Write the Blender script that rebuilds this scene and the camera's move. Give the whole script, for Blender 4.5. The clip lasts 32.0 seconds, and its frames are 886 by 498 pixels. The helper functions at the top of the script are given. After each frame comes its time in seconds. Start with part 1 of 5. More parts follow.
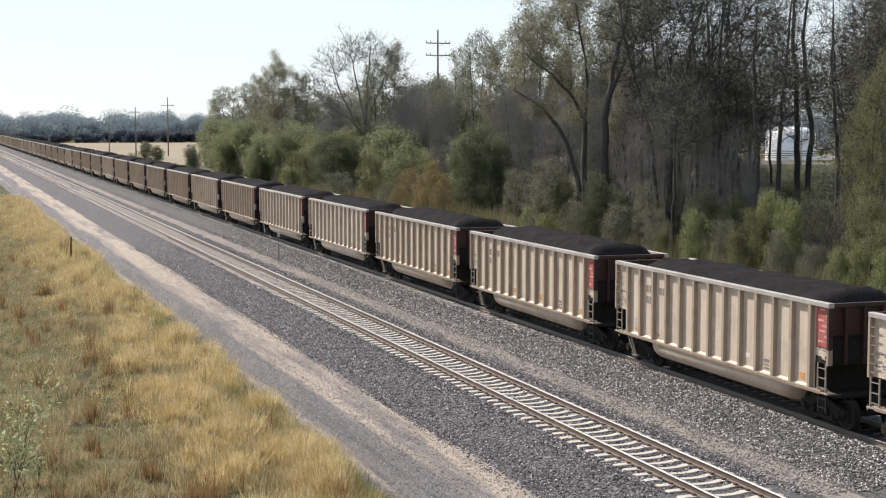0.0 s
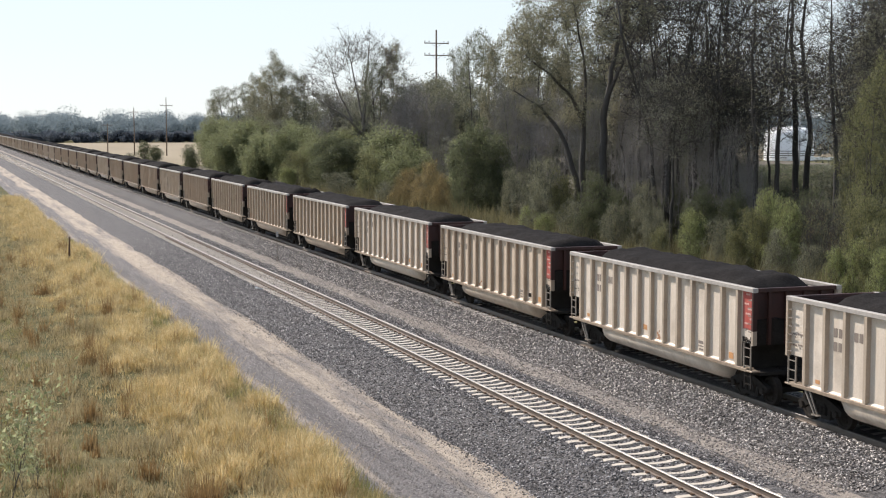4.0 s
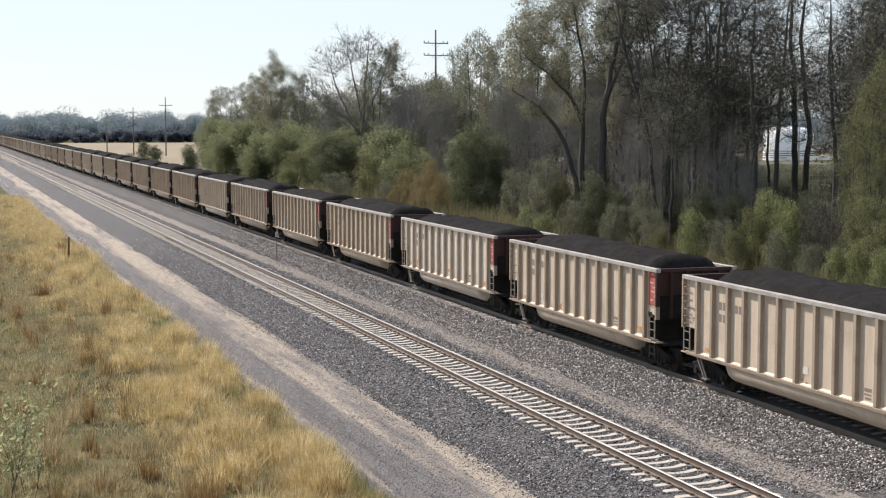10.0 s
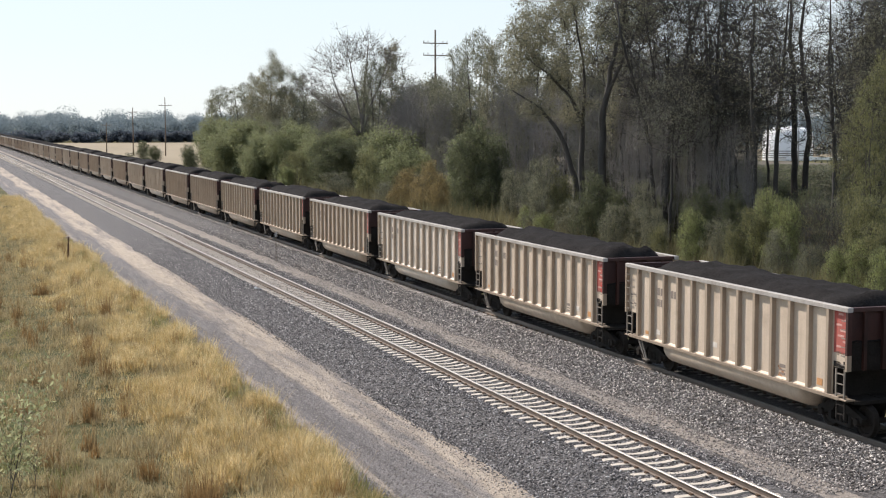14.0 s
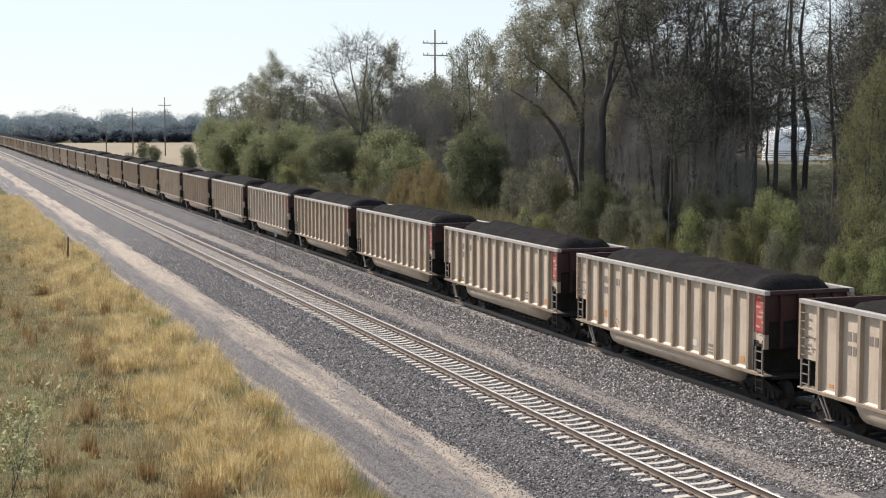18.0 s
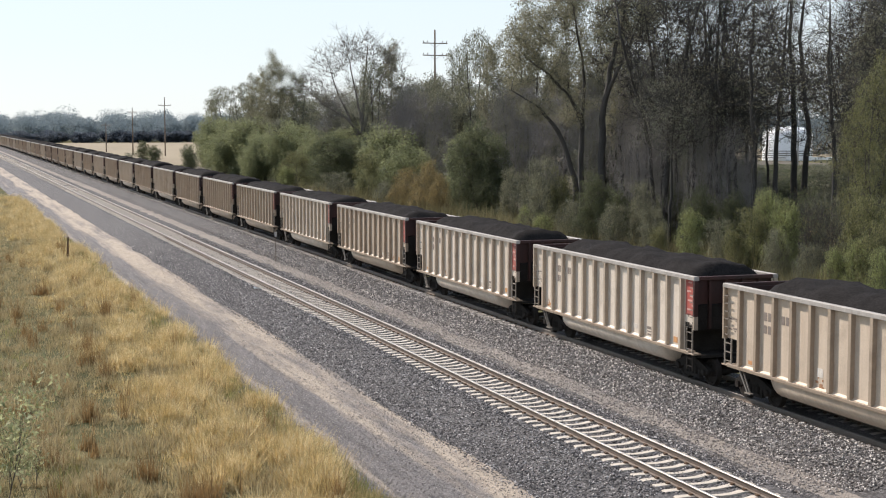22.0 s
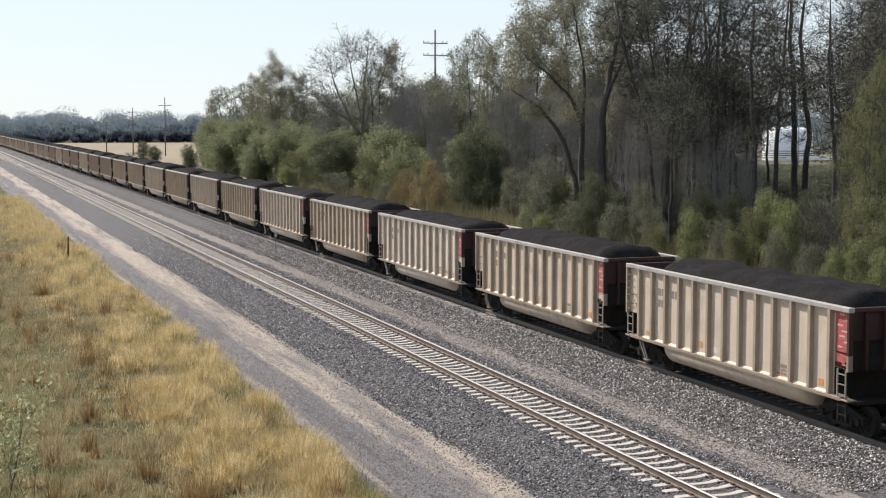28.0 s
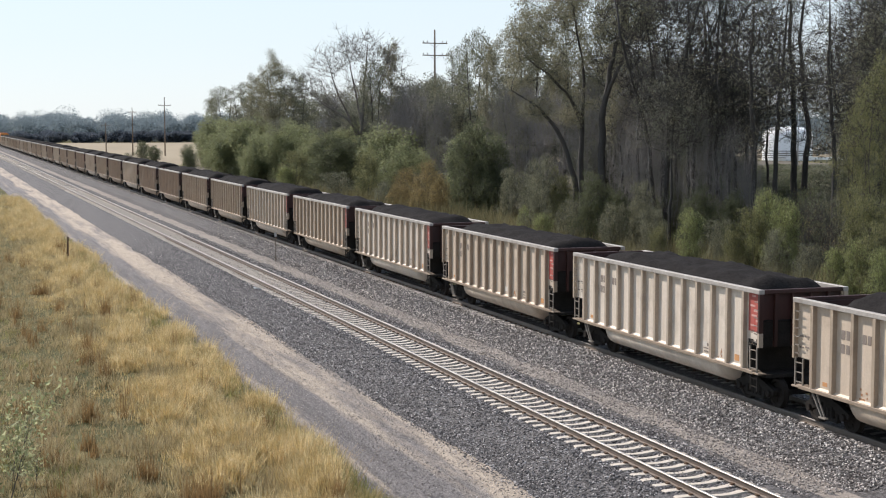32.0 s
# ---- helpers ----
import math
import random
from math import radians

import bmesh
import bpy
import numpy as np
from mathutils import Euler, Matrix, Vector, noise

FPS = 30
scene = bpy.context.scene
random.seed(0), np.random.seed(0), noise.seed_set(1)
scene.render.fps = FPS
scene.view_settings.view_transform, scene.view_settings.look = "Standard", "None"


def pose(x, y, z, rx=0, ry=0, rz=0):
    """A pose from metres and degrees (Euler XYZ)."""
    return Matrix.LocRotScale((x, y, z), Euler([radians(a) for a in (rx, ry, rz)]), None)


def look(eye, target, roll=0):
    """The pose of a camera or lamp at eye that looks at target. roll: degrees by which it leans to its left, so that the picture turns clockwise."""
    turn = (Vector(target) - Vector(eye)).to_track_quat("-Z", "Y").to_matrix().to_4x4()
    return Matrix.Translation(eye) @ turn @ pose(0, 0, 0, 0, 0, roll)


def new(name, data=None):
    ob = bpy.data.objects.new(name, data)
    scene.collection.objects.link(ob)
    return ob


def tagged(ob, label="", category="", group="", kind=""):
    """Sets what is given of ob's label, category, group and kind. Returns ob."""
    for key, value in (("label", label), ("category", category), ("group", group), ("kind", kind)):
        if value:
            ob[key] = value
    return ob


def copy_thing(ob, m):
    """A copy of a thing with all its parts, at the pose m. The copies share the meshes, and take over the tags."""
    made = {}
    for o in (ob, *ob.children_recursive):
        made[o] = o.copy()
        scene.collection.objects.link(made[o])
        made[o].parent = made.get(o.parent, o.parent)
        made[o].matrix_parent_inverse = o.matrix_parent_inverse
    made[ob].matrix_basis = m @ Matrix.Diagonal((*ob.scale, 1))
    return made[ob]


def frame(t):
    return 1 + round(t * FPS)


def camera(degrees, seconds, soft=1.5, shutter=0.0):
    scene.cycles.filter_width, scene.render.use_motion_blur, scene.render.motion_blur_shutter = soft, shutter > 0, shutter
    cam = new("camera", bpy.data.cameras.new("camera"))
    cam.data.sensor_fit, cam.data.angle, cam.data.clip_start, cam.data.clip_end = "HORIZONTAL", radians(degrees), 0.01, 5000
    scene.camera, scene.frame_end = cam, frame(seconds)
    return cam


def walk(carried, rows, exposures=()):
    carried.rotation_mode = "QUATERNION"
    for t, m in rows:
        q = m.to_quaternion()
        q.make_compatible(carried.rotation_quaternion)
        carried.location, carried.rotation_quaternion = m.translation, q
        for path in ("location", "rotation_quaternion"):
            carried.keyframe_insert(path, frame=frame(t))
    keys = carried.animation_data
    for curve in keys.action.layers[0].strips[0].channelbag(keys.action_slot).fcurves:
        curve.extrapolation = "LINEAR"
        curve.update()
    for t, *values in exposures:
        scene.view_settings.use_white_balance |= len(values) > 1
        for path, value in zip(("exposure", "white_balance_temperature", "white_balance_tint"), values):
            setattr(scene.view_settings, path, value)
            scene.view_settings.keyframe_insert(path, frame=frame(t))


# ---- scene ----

# World: the tracks run along +Y, the empty track lies nearer, the train's track beyond it; z = 0 is the top of the rails.
EYE = Vector((0.0, 0.0, 9.0037))
YAW, PITCH = 18.872, 4.870


def aim(drift):
    """The camera's pose, turned by a few hundredths of a degree from its mean direction."""
    a, b = radians(YAW + drift), radians(PITCH)
    way = Vector((math.sin(a) * math.cos(b), math.cos(a) * math.cos(b), -math.sin(b)))
    return look(EYE, EYE + 50 * way)


cam = camera(32.72, 32.0, soft=1.15)
DRIFT = [(0, -.097), (0.6, -.095), (1.0, -.062), (1.5, -.036), (2.5, -.034), (3.5, -.040), (5.5, -.036), (6.5, -.012), (8, -.022), (9.2, -.028),
         (10.5, -.006), (13, 0), (16.5, 0), (19, .018), (20.5, 0), (22.5, .018), (24, 0), (25.5, .012), (27.5, 0), (29, .018), (30.5, .008), (32, .02)]
walk(cam, [(t, aim(d)) for t, d in DRIFT], ((0, 0.43, 6500, 10), (7, 0.39, 6500, 10), (25.5, 0.38, 6500, 10), (28, 0.35, 6430, 10), (32, 0.33, 6350, 10)))

# ---- light ----
SUN_AZIMUTH, SUN_HEIGHT = -31.0, 44.0       # degrees from +Y towards +X, degrees above the horizon
world = bpy.data.worlds.new("sky")
scene.world = world
world.use_nodes = True
wn = world.node_tree
sky = wn.nodes.new("ShaderNodeTexSky")
sky.sky_type, sky.sun_disc = "NISHITA", False
sky.sun_elevation, sky.sun_rotation = radians(SUN_HEIGHT), radians(SUN_AZIMUTH)
sky.air_density, sky.dust_density, sky.ozone_density = 1.0, 0.12, 1.0
back = wn.nodes["Background"]
back.inputs["Strength"].default_value = 0.12
haze = wn.nodes.new("ShaderNodeMix")        # a bright haze whitens the sky, most towards the horizon
haze.data_type = "RGBA"
aloft = wn.nodes.new("ShaderNodeTexCoord")
height = wn.nodes.new("ShaderNodeSeparateXYZ")
wn.links.new(aloft.outputs["Generated"], height.inputs[0])
fade = wn.nodes.new("ShaderNodeMapRange")
fade.inputs["From Min"].default_value, fade.inputs["From Max"].default_value = 0.05, 0.55
fade.inputs["To Min"].default_value, fade.inputs["To Max"].default_value = 0.82, 0.30
wn.links.new(height.outputs["Z"], fade.inputs["Value"])
wn.links.new(fade.outputs[0], haze.inputs["Factor"])
haze.inputs[7].default_value = (5.2, 5.75, 6.3, 1)
wn.links.new(sky.outputs["Color"], haze.inputs[6])
wn.links.new(haze.outputs[2], back.inputs["Color"])
sun = new("sun", bpy.data.lights.new("sun", "SUN"))
sun.data.energy, sun.data.angle, sun.data.color = 4.5, radians(0.6), (1.0, 0.91, 0.835)
sa, sh = radians(SUN_AZIMUTH), radians(SUN_HEIGHT)
sun.matrix_basis = look((math.sin(sa) * math.cos(sh) * 100, math.cos(sa) * math.cos(sh) * 100, math.sin(sh) * 100), (0, 0, 0))


# ---- materials ----
def socket(links, value, sock):
    if isinstance(value, bpy.types.NodeSocket):
        links.new(value, sock)
    else:
        sock.default_value = value


def nodes_of(name, rough=0.8, metal=0.0):
    m = bpy.data.materials.new(name)
    m.use_nodes = True
    b = m.node_tree.nodes["Principled BSDF"]
    b.inputs["Roughness"].default_value, b.inputs["Metallic"].default_value = rough, metal
    return m, m.node_tree, b


def noise_node(tree, scale, detail=4, rough=0.6, stretch=None, source="Object", shift=None):
    co = tree.nodes.new("ShaderNodeTexCoord")
    n = tree.nodes.new("ShaderNodeTexNoise")
    n.inputs["Scale"].default_value, n.inputs["Detail"].default_value, n.inputs["Roughness"].default_value = scale, detail, rough
    if shift is not None:
        n.noise_dimensions = "4D"
        tree.links.new(shift, n.inputs["W"])
    if stretch:
        mp = tree.nodes.new("ShaderNodeMapping")
        mp.inputs["Scale"].default_value = stretch
        tree.links.new(co.outputs[source], mp.inputs["Vector"])
        tree.links.new(mp.outputs["Vector"], n.inputs["Vector"])
    else:
        tree.links.new(co.outputs[source], n.inputs["Vector"])
    return n.outputs["Fac"]


def ramp(tree, fac, *stops):
    r = tree.nodes.new("ShaderNodeValToRGB")
    el = r.color_ramp.elements
    for i, (pos, col) in enumerate(stops):
        e = el[i] if i < 2 else el.new(pos)
        e.position, e.color = pos, (*col, 1)
    tree.links.new(fac, r.inputs["Fac"])
    return r.outputs["Color"]


def mix(tree, fac, a, b, mode="MIX"):
    n = tree.nodes.new("ShaderNodeMix")
    n.data_type, n.blend_type = "RGBA", mode
    socket(tree.links, fac, n.inputs["Factor"])
    for value, i in ((a, 6), (b, 7)):
        if isinstance(value, tuple):
            value = (*value, 1)
        socket(tree.links, value, n.inputs[i])
    return n.outputs[2]


def bump(tree, bsdf, height, strength, distance):
    n = tree.nodes.new("ShaderNodeBump")
    n.inputs["Strength"].default_value, n.inputs["Distance"].default_value = strength, distance
    tree.links.new(height, n.inputs["Height"])
    tree.links.new(n.outputs["Normal"], bsdf.inputs["Normal"])


def plain(name, col, rough=0.8, metal=0.0, spread=0.25, scale=3.0, fine=40.0, relief=0.3, stretch=None):
    """A surface of one colour with stains at one scale and grain at another."""
    m, t, b = nodes_of(name, rough, metal)
    big = ramp(t, noise_node(t, scale, 5, stretch=stretch), (0.3, tuple(c * (1 - spread) for c in col)), (0.7, tuple(min(1, c * (1 + spread)) for c in col)))
    grain = noise_node(t, fine, 3)
    col2 = mix(t, 0.5, big, ramp(t, grain, (0.3, tuple(c * (1 - spread) for c in col)), (0.7, tuple(min(1, c * (1 + spread)) for c in col))))
    t.links.new(col2, b.inputs["Base Color"])
    bump(t, b, grain, relief, 0.02)
    return m


def leafy(name, dark, light, rough=0.6):
    """Leaves: each leaf its own shade, some light passing through."""
    m, t, b = nodes_of(name, rough)
    g = t.nodes.new("ShaderNodeNewGeometry")
    c = ramp(t, g.outputs["Random Per Island"], (0.0, dark), (1.0, light))
    c = mix(t, ramp(t, noise_node(t, 0.35, 2), (0.4, (0, 0, 0)), (0.65, (1, 1, 1))), c, tuple(0.55 * x + 0.45 * y for x, y in zip(dark, light)))
    t.links.new(c, b.inputs["Base Color"])
    b.inputs["Specular IOR Level"].default_value = 0.25
    tr = t.nodes.new("ShaderNodeBsdfTranslucent")
    t.links.new(c, tr.inputs["Color"])
    mx = t.nodes.new("ShaderNodeMixShader")
    mx.inputs[0].default_value = 0.55
    t.links.new(b.outputs[0], mx.inputs[1])
    t.links.new(tr.outputs[0], mx.inputs[2])
    t.links.new(mx.outputs[0], t.nodes["Material Output"].inputs["Surface"])
    return m


def stony(name, cell, cols, relief, dust, dust_amount):
    """Crushed stone: cells of several greys, dust in patches."""
    m, t, b = nodes_of(name, 0.9)
    co = t.nodes.new("ShaderNodeTexCoord")
    v = t.nodes.new("ShaderNodeTexVoronoi")
    v.inputs["Scale"].default_value = cell
    t.links.new(co.outputs["Object"], v.inputs["Vector"])
    sep = t.nodes.new("ShaderNodeSeparateColor")
    t.links.new(v.outputs["Color"], sep.inputs[0])
    c = ramp(t, sep.outputs[0], *cols)
    patch = noise_node(t, 0.5, 6, 0.65, stretch=(1.0, 0.22, 1.0))
    c = mix(t, ramp(t, patch, (0.5 - 0.5 * dust_amount, (0, 0, 0)), (0.95 - 0.5 * dust_amount, (1, 1, 1))), c, dust)
    c = mix(t, 0.55, c, ramp(t, noise_node(t, 9.0, 4), (0.35, (0.35, 0.35, 0.35)), (0.7, (1, 1, 1))), "MULTIPLY")
    t.links.new(c, b.inputs["Base Color"])
    bump(t, b, v.outputs["Distance"], relief, 0.05)
    return m


BALLAST = stony("crushed_stone", 17.0, ((0.0, (0.032, 0.030, 0.030)), (1.0, (0.26, 0.243, 0.238)), (0.5, (0.094, 0.087, 0.085))), 1.0, (0.16, 0.148, 0.14), 0.1)
SWALE = stony("dusty_stone", 20.0, ((0.0, (0.12, 0.108, 0.098)), (1.0, (0.47, 0.42, 0.37)), (0.5, (0.265, 0.235, 0.208))), 0.9, (0.40, 0.348, 0.295), 0.5)


def road_material():
    m, t, b = nodes_of("gravel_road", 0.95)
    fine = noise_node(t, 16.0, 6, 0.75)
    c = ramp(t, fine, (0.36, (0.095, 0.086, 0.082)), (0.64, (0.36, 0.328, 0.31)))
    # tyre marks drawn out along the road
    c = mix(t, 0.75, c, ramp(t, noise_node(t, 3.4, 4, 0.6, stretch=(1.0, 0.035, 1.0)), (0.36, (0.60, 0.59, 0.60)), (0.54, (1, 1, 1))), "MULTIPLY")
    patch = noise_node(t, 0.8, 8, 0.72, stretch=(1.0, 0.075, 1.0))
    co = t.nodes.new("ShaderNodeTexCoord")
    xyz = t.nodes.new("ShaderNodeSeparateXYZ")
    t.links.new(co.outputs["Object"], xyz.inputs[0])
    across = t.nodes.new("ShaderNodeMapRange")
    across.inputs["From Min"].default_value, across.inputs["From Max"].default_value = 10.0, 16.0
    t.links.new(xyz.outputs["X"], across.inputs["Value"])
    # dust lies thicker in the two wheel tracks
    wheels = ramp(t, across.outputs[0], (0.18, (0, 0, 0)), (0.97, (0, 0, 0)), (0.27, (0.16, 0.16, 0.16)), (0.35, (0, 0, 0)), (0.44, (0.02, 0.02, 0.02)), (0.58, (0.27, 0.27, 0.27)), (0.86, (0.25, 0.25, 0.25)))
    add = t.nodes.new("ShaderNodeMath")
    t.links.new(patch, add.inputs[0])
    t.links.new(wheels, add.inputs[1])
    c = mix(t, ramp(t, add.outputs[0], (0.60, (0, 0, 0)), (0.80, (0.95, 0.95, 0.95))), c, ramp(t, fine, (0.3, (0.41, 0.335, 0.258)), (0.7, (0.68, 0.565, 0.44))))
    c = mix(t, 0.7, c, ramp(t, noise_node(t, 2.6, 7, 0.75, stretch=(1.0, 0.35, 1.0)), (0.3, (0.5, 0.5, 0.5)), (0.7, (1, 1, 1))), "MULTIPLY")
    t.links.new(c, b.inputs["Base Color"])
    bump(t, b, fine, 0.9, 0.08)
    return m


def ground_material():
    """Dry turf near the tracks; stubble and meadow farther off."""
    m, t, b = nodes_of("dry_turf", 0.95)
    big = noise_node(t, 0.25, 6, 0.65)
    c = ramp(t, big, (0.35, (0.105, 0.105, 0.048)), (0.62, (0.24, 0.205, 0.10)), (0.5, (0.16, 0.150, 0.072)))
    fine = noise_node(t, 9.0, 6, 0.7)
    c = mix(t, 0.7, c, ramp(t, fine, (0.3, (0.3, 0.3, 0.3)), (0.7, (1, 1, 1))), "MULTIPLY")
    t.links.new(c, b.inputs["Base Color"])
    b.inputs["Specular IOR Level"].default_value = 0.1
    bump(t, b, fine, 0.8, 0.1)
    return m


ROAD, TURF = road_material(), ground_material()
FIELD = plain("stubble_field", (0.275, 0.222, 0.142), 0.95, spread=0.2, scale=0.05, fine=1.5, stretch=(1, 0.2, 1))
RAIL = plain("rail_rust", (0.15, 0.115, 0.09), 0.5, 0.2, 0.25, 4.0, 60.0, 0.2)
RAIL_TOP = plain("rail_polished", (0.66, 0.60, 0.52), 0.38, 1.0, 0.08, 2.0, 60.0, 0.05)
CONCRETE = plain("concrete", (0.50, 0.44, 0.365), 0.9, 0, 0.22, 2.0, 30.0, 0.4)
BLACK_RAIL = plain("dusty_rail", (0.17, 0.138, 0.108), 0.6, 0.2)
DULL_HEAD = plain("dull_rail_head", (0.22, 0.20, 0.18), 0.5, 0.8)
DUSTY_TIE = plain("coal_dusted_concrete", (0.36, 0.33, 0.30), 0.9, 0, 0.4, 1.2, 30.0, 0.4)
CLIP = plain("rusty_clip", (0.13, 0.08, 0.05), 0.7, 0.4, 0.3)
COAL = plain("coal", (0.021, 0.019, 0.018), 0.9, 0, 0.6, 2.0, 14.0, 1.0)
COAL.node_tree.nodes["Principled BSDF"].inputs["Specular IOR Level"].default_value = 0.05
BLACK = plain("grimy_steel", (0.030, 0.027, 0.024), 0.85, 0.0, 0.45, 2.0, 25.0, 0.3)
WHEEL = plain("wheel_steel", (0.035, 0.030, 0.026), 0.8, 0.2, 0.4)
for grimy in (BLACK, WHEEL):
    grimy.node_tree.nodes["Principled BSDF"].inputs["Specular IOR Level"].default_value = 0.08
WOOD = plain("weathered_pole", (0.16, 0.12, 0.09), 0.9, 0, 0.3, 3.0, 30.0, 0.4, stretch=(8, 8, 0.6))
BARK = plain("bark", (0.075, 0.067, 0.059), 0.95, 0, 0.4, 1.5, 12.0, 0.6, stretch=(3, 3, 0.6))
BARK_PALE = plain("pale_bark", (0.17, 0.15, 0.132), 0.95, 0, 0.35, 1.5, 12.0, 0.5, stretch=(3, 3, 0.6))
BARK_GREY = plain("grey_bark", (0.20, 0.185, 0.172), 0.95, 0, 0.4, 1.5, 12.0, 0.5, stretch=(3, 3, 0.6))
BARK_DARK = plain("dark_bark", (0.052, 0.047, 0.042), 0.95, 0, 0.4, 1.5, 12.0, 0.6, stretch=(3, 3, 0.6))
WHITE = plain("white_paint", (0.86, 0.86, 0.85), 0.5, 0, 0.06, 1.0, 20.0, 0.05)
GALV = plain("galvanised_steel", (0.45, 0.46, 0.47), 0.45, 0.7, 0.12)
CERAMIC = plain("insulator", (0.35, 0.33, 0.31), 0.3)


def wagon_paint(name, col, dirt, streak=0.5):
    """Aluminium sides with brown dust, streaked downwards, and rust-red scuffs low down."""
    m, t, b = nodes_of(name, 0.62, 0.12)
    info = t.nodes.new("ShaderNodeObjectInfo")
    away = t.nodes.new("ShaderNodeMath")
    away.operation = "MULTIPLY"
    away.inputs[1].default_value = 90.0
    t.links.new(info.outputs["Random"], away.inputs[0])
    s = noise_node(t, 1.6, 5, 0.65, stretch=(1.0, 2.2, 0.25), shift=away.outputs[0])
    c = mix(t, ramp(t, s, (0.5 - 0.3 * streak, (0, 0, 0)), (0.85, (1, 1, 1))), col, dirt)
    blot = noise_node(t, 0.9, 5, 0.6, shift=away.outputs[0])
    c = mix(t, ramp(t, blot, (0.52, (0, 0, 0)), (0.75, (0.75, 0.75, 0.75))), c, tuple(0.75 * x for x in dirt))
    grain = noise_node(t, 22.0, 4)
    c = mix(t, 0.25, c, ramp(t, grain, (0.3, (0.4, 0.4, 0.4)), (0.7, (1, 1, 1))), "MULTIPLY")
    t.links.new(c, b.inputs["Base Color"])
    bump(t, b, grain, 0.12, 0.02)
    return m


# rib and post paints: darker than the sheets, the ribs' flank shade put in
SHADED_PAINTS = [wagon_paint("shaded_beige", (0.43, 0.34, 0.25), (0.30, 0.225, 0.16)),
          wagon_paint("shaded_silver", (0.50, 0.41, 0.315), (0.36, 0.285, 0.21), 0.35),
          wagon_paint("shaded_brown", (0.39, 0.295, 0.215), (0.26, 0.19, 0.135), 0.6)]
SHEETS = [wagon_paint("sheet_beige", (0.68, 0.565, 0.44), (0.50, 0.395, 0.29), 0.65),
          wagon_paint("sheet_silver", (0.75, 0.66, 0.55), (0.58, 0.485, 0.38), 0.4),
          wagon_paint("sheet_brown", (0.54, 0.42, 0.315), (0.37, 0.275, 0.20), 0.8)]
CHORD = wagon_paint("worn_chord", (0.46, 0.43, 0.39), (0.30, 0.26, 0.22), 0.5)
SILL_PAINT = wagon_paint("worn_sill", (0.37, 0.29, 0.21), (0.22, 0.16, 0.11), 0.6)
LADDER = wagon_paint("dusty_ladder", (0.34, 0.30, 0.25), (0.12, 0.10, 0.08), 0.8)
RED = wagon_paint("wagon_red", (0.48, 0.065, 0.05), (0.42, 0.22, 0.175), 0.5)
# the ends' red: dirty, and darkened by the gap's shade in its colour
SHADED_END_RED = wagon_paint("shaded_end_red", (0.085, 0.028, 0.021), (0.018, 0.012, 0.010), 1.0)
MARK = plain("stencil_grey", (0.22, 0.18, 0.15), 0.8)
PINK = plain("faded_letters", (0.58, 0.33, 0.28), 0.8)
PLACARD = plain("worn_placard", (0.62, 0.57, 0.50), 0.7)
RUST_STAIN = plain("rust_scuff", (0.36, 0.19, 0.10), 0.85, 0, 0.4)
ORANGE = plain("orange_plate", (0.50, 0.25, 0.10), 0.7)
LOCO_ORANGE = plain("loco_orange", (0.62, 0.24, 0.05), 0.5)
LOCO_DARK = plain("loco_dark", (0.05, 0.055, 0.05), 0.6)
GLASS = plain("dark_glass", (0.03, 0.035, 0.04), 0.1)


# ---- geometry helpers ----
class Geo:
    """Vertices and faces collected for one mesh."""

    def __init__(self):
        self.v, self.f = [], []

    def add(self, verts, faces):
        n = len(self.v)
        self.v += [tuple(p) for p in verts]
        self.f += [tuple(i + n for i in f) for f in faces]
        return self

    def box(self, x0, x1, y0, y1, z0, z1):
        return self.add([(x, y, z) for z in (z0, z1) for x, y in ((x0, y0), (x1, y0), (x1, y1), (x0, y1))],
                        [(3, 2, 1, 0), (4, 5, 6, 7), (0, 1, 5, 4), (1, 2, 6, 5), (2, 3, 7, 6), (3, 0, 4, 7)])

    def prism(self, outline, y0, y1):
        """An outline in x and z (anticlockwise seen from -Y), swept along y."""
        n = len(outline)
        return self.add([(x, y0, z) for x, z in outline] + [(x, y1, z) for x, z in outline],
                        [tuple(range(n)), tuple(range(2 * n - 1, n - 1, -1))] + [(i, i + n, (i + 1) % n + n, (i + 1) % n) for i in range(n)])

    def tube(self, path, radii, sides=6):
        """A tapered tube along a path."""
        rings, n = [], sides
        for i, p in enumerate(path):
            d = (path[min(i + 1, len(path) - 1)] - path[max(i - 1, 0)]).normalized()
            a = d.orthogonal().normalized() if i == 0 else (rings[-1][1] - d * rings[-1][1].dot(d)).normalized()
            rings.append((p, a, d.cross(a), radii[i]))
        verts = [p + (a * math.cos(k * math.tau / n) + b * math.sin(k * math.tau / n)) * r for p, a, b, r in rings for k in range(n)]
        faces = [(i * n + k, i * n + (k + 1) % n, (i + 1) * n + (k + 1) % n, (i + 1) * n + k) for i in range(len(path) - 1) for k in range(n)]
        return self.add(verts, faces + [tuple(range(n - 1, -1, -1)), tuple(range((len(path) - 1) * n, len(path) * n))])

    def rod(self, a, b, r, sides=8):
        return self.tube([Vector(a), Vector(b)], [r, r], sides)

    def mesh(self, name, material, smooth=False):
        me = bpy.data.meshes.new(name)
        me.from_pydata(self.v, [], self.f)
        if smooth:
            me.shade_smooth()
        me.materials.append(material)
        return me


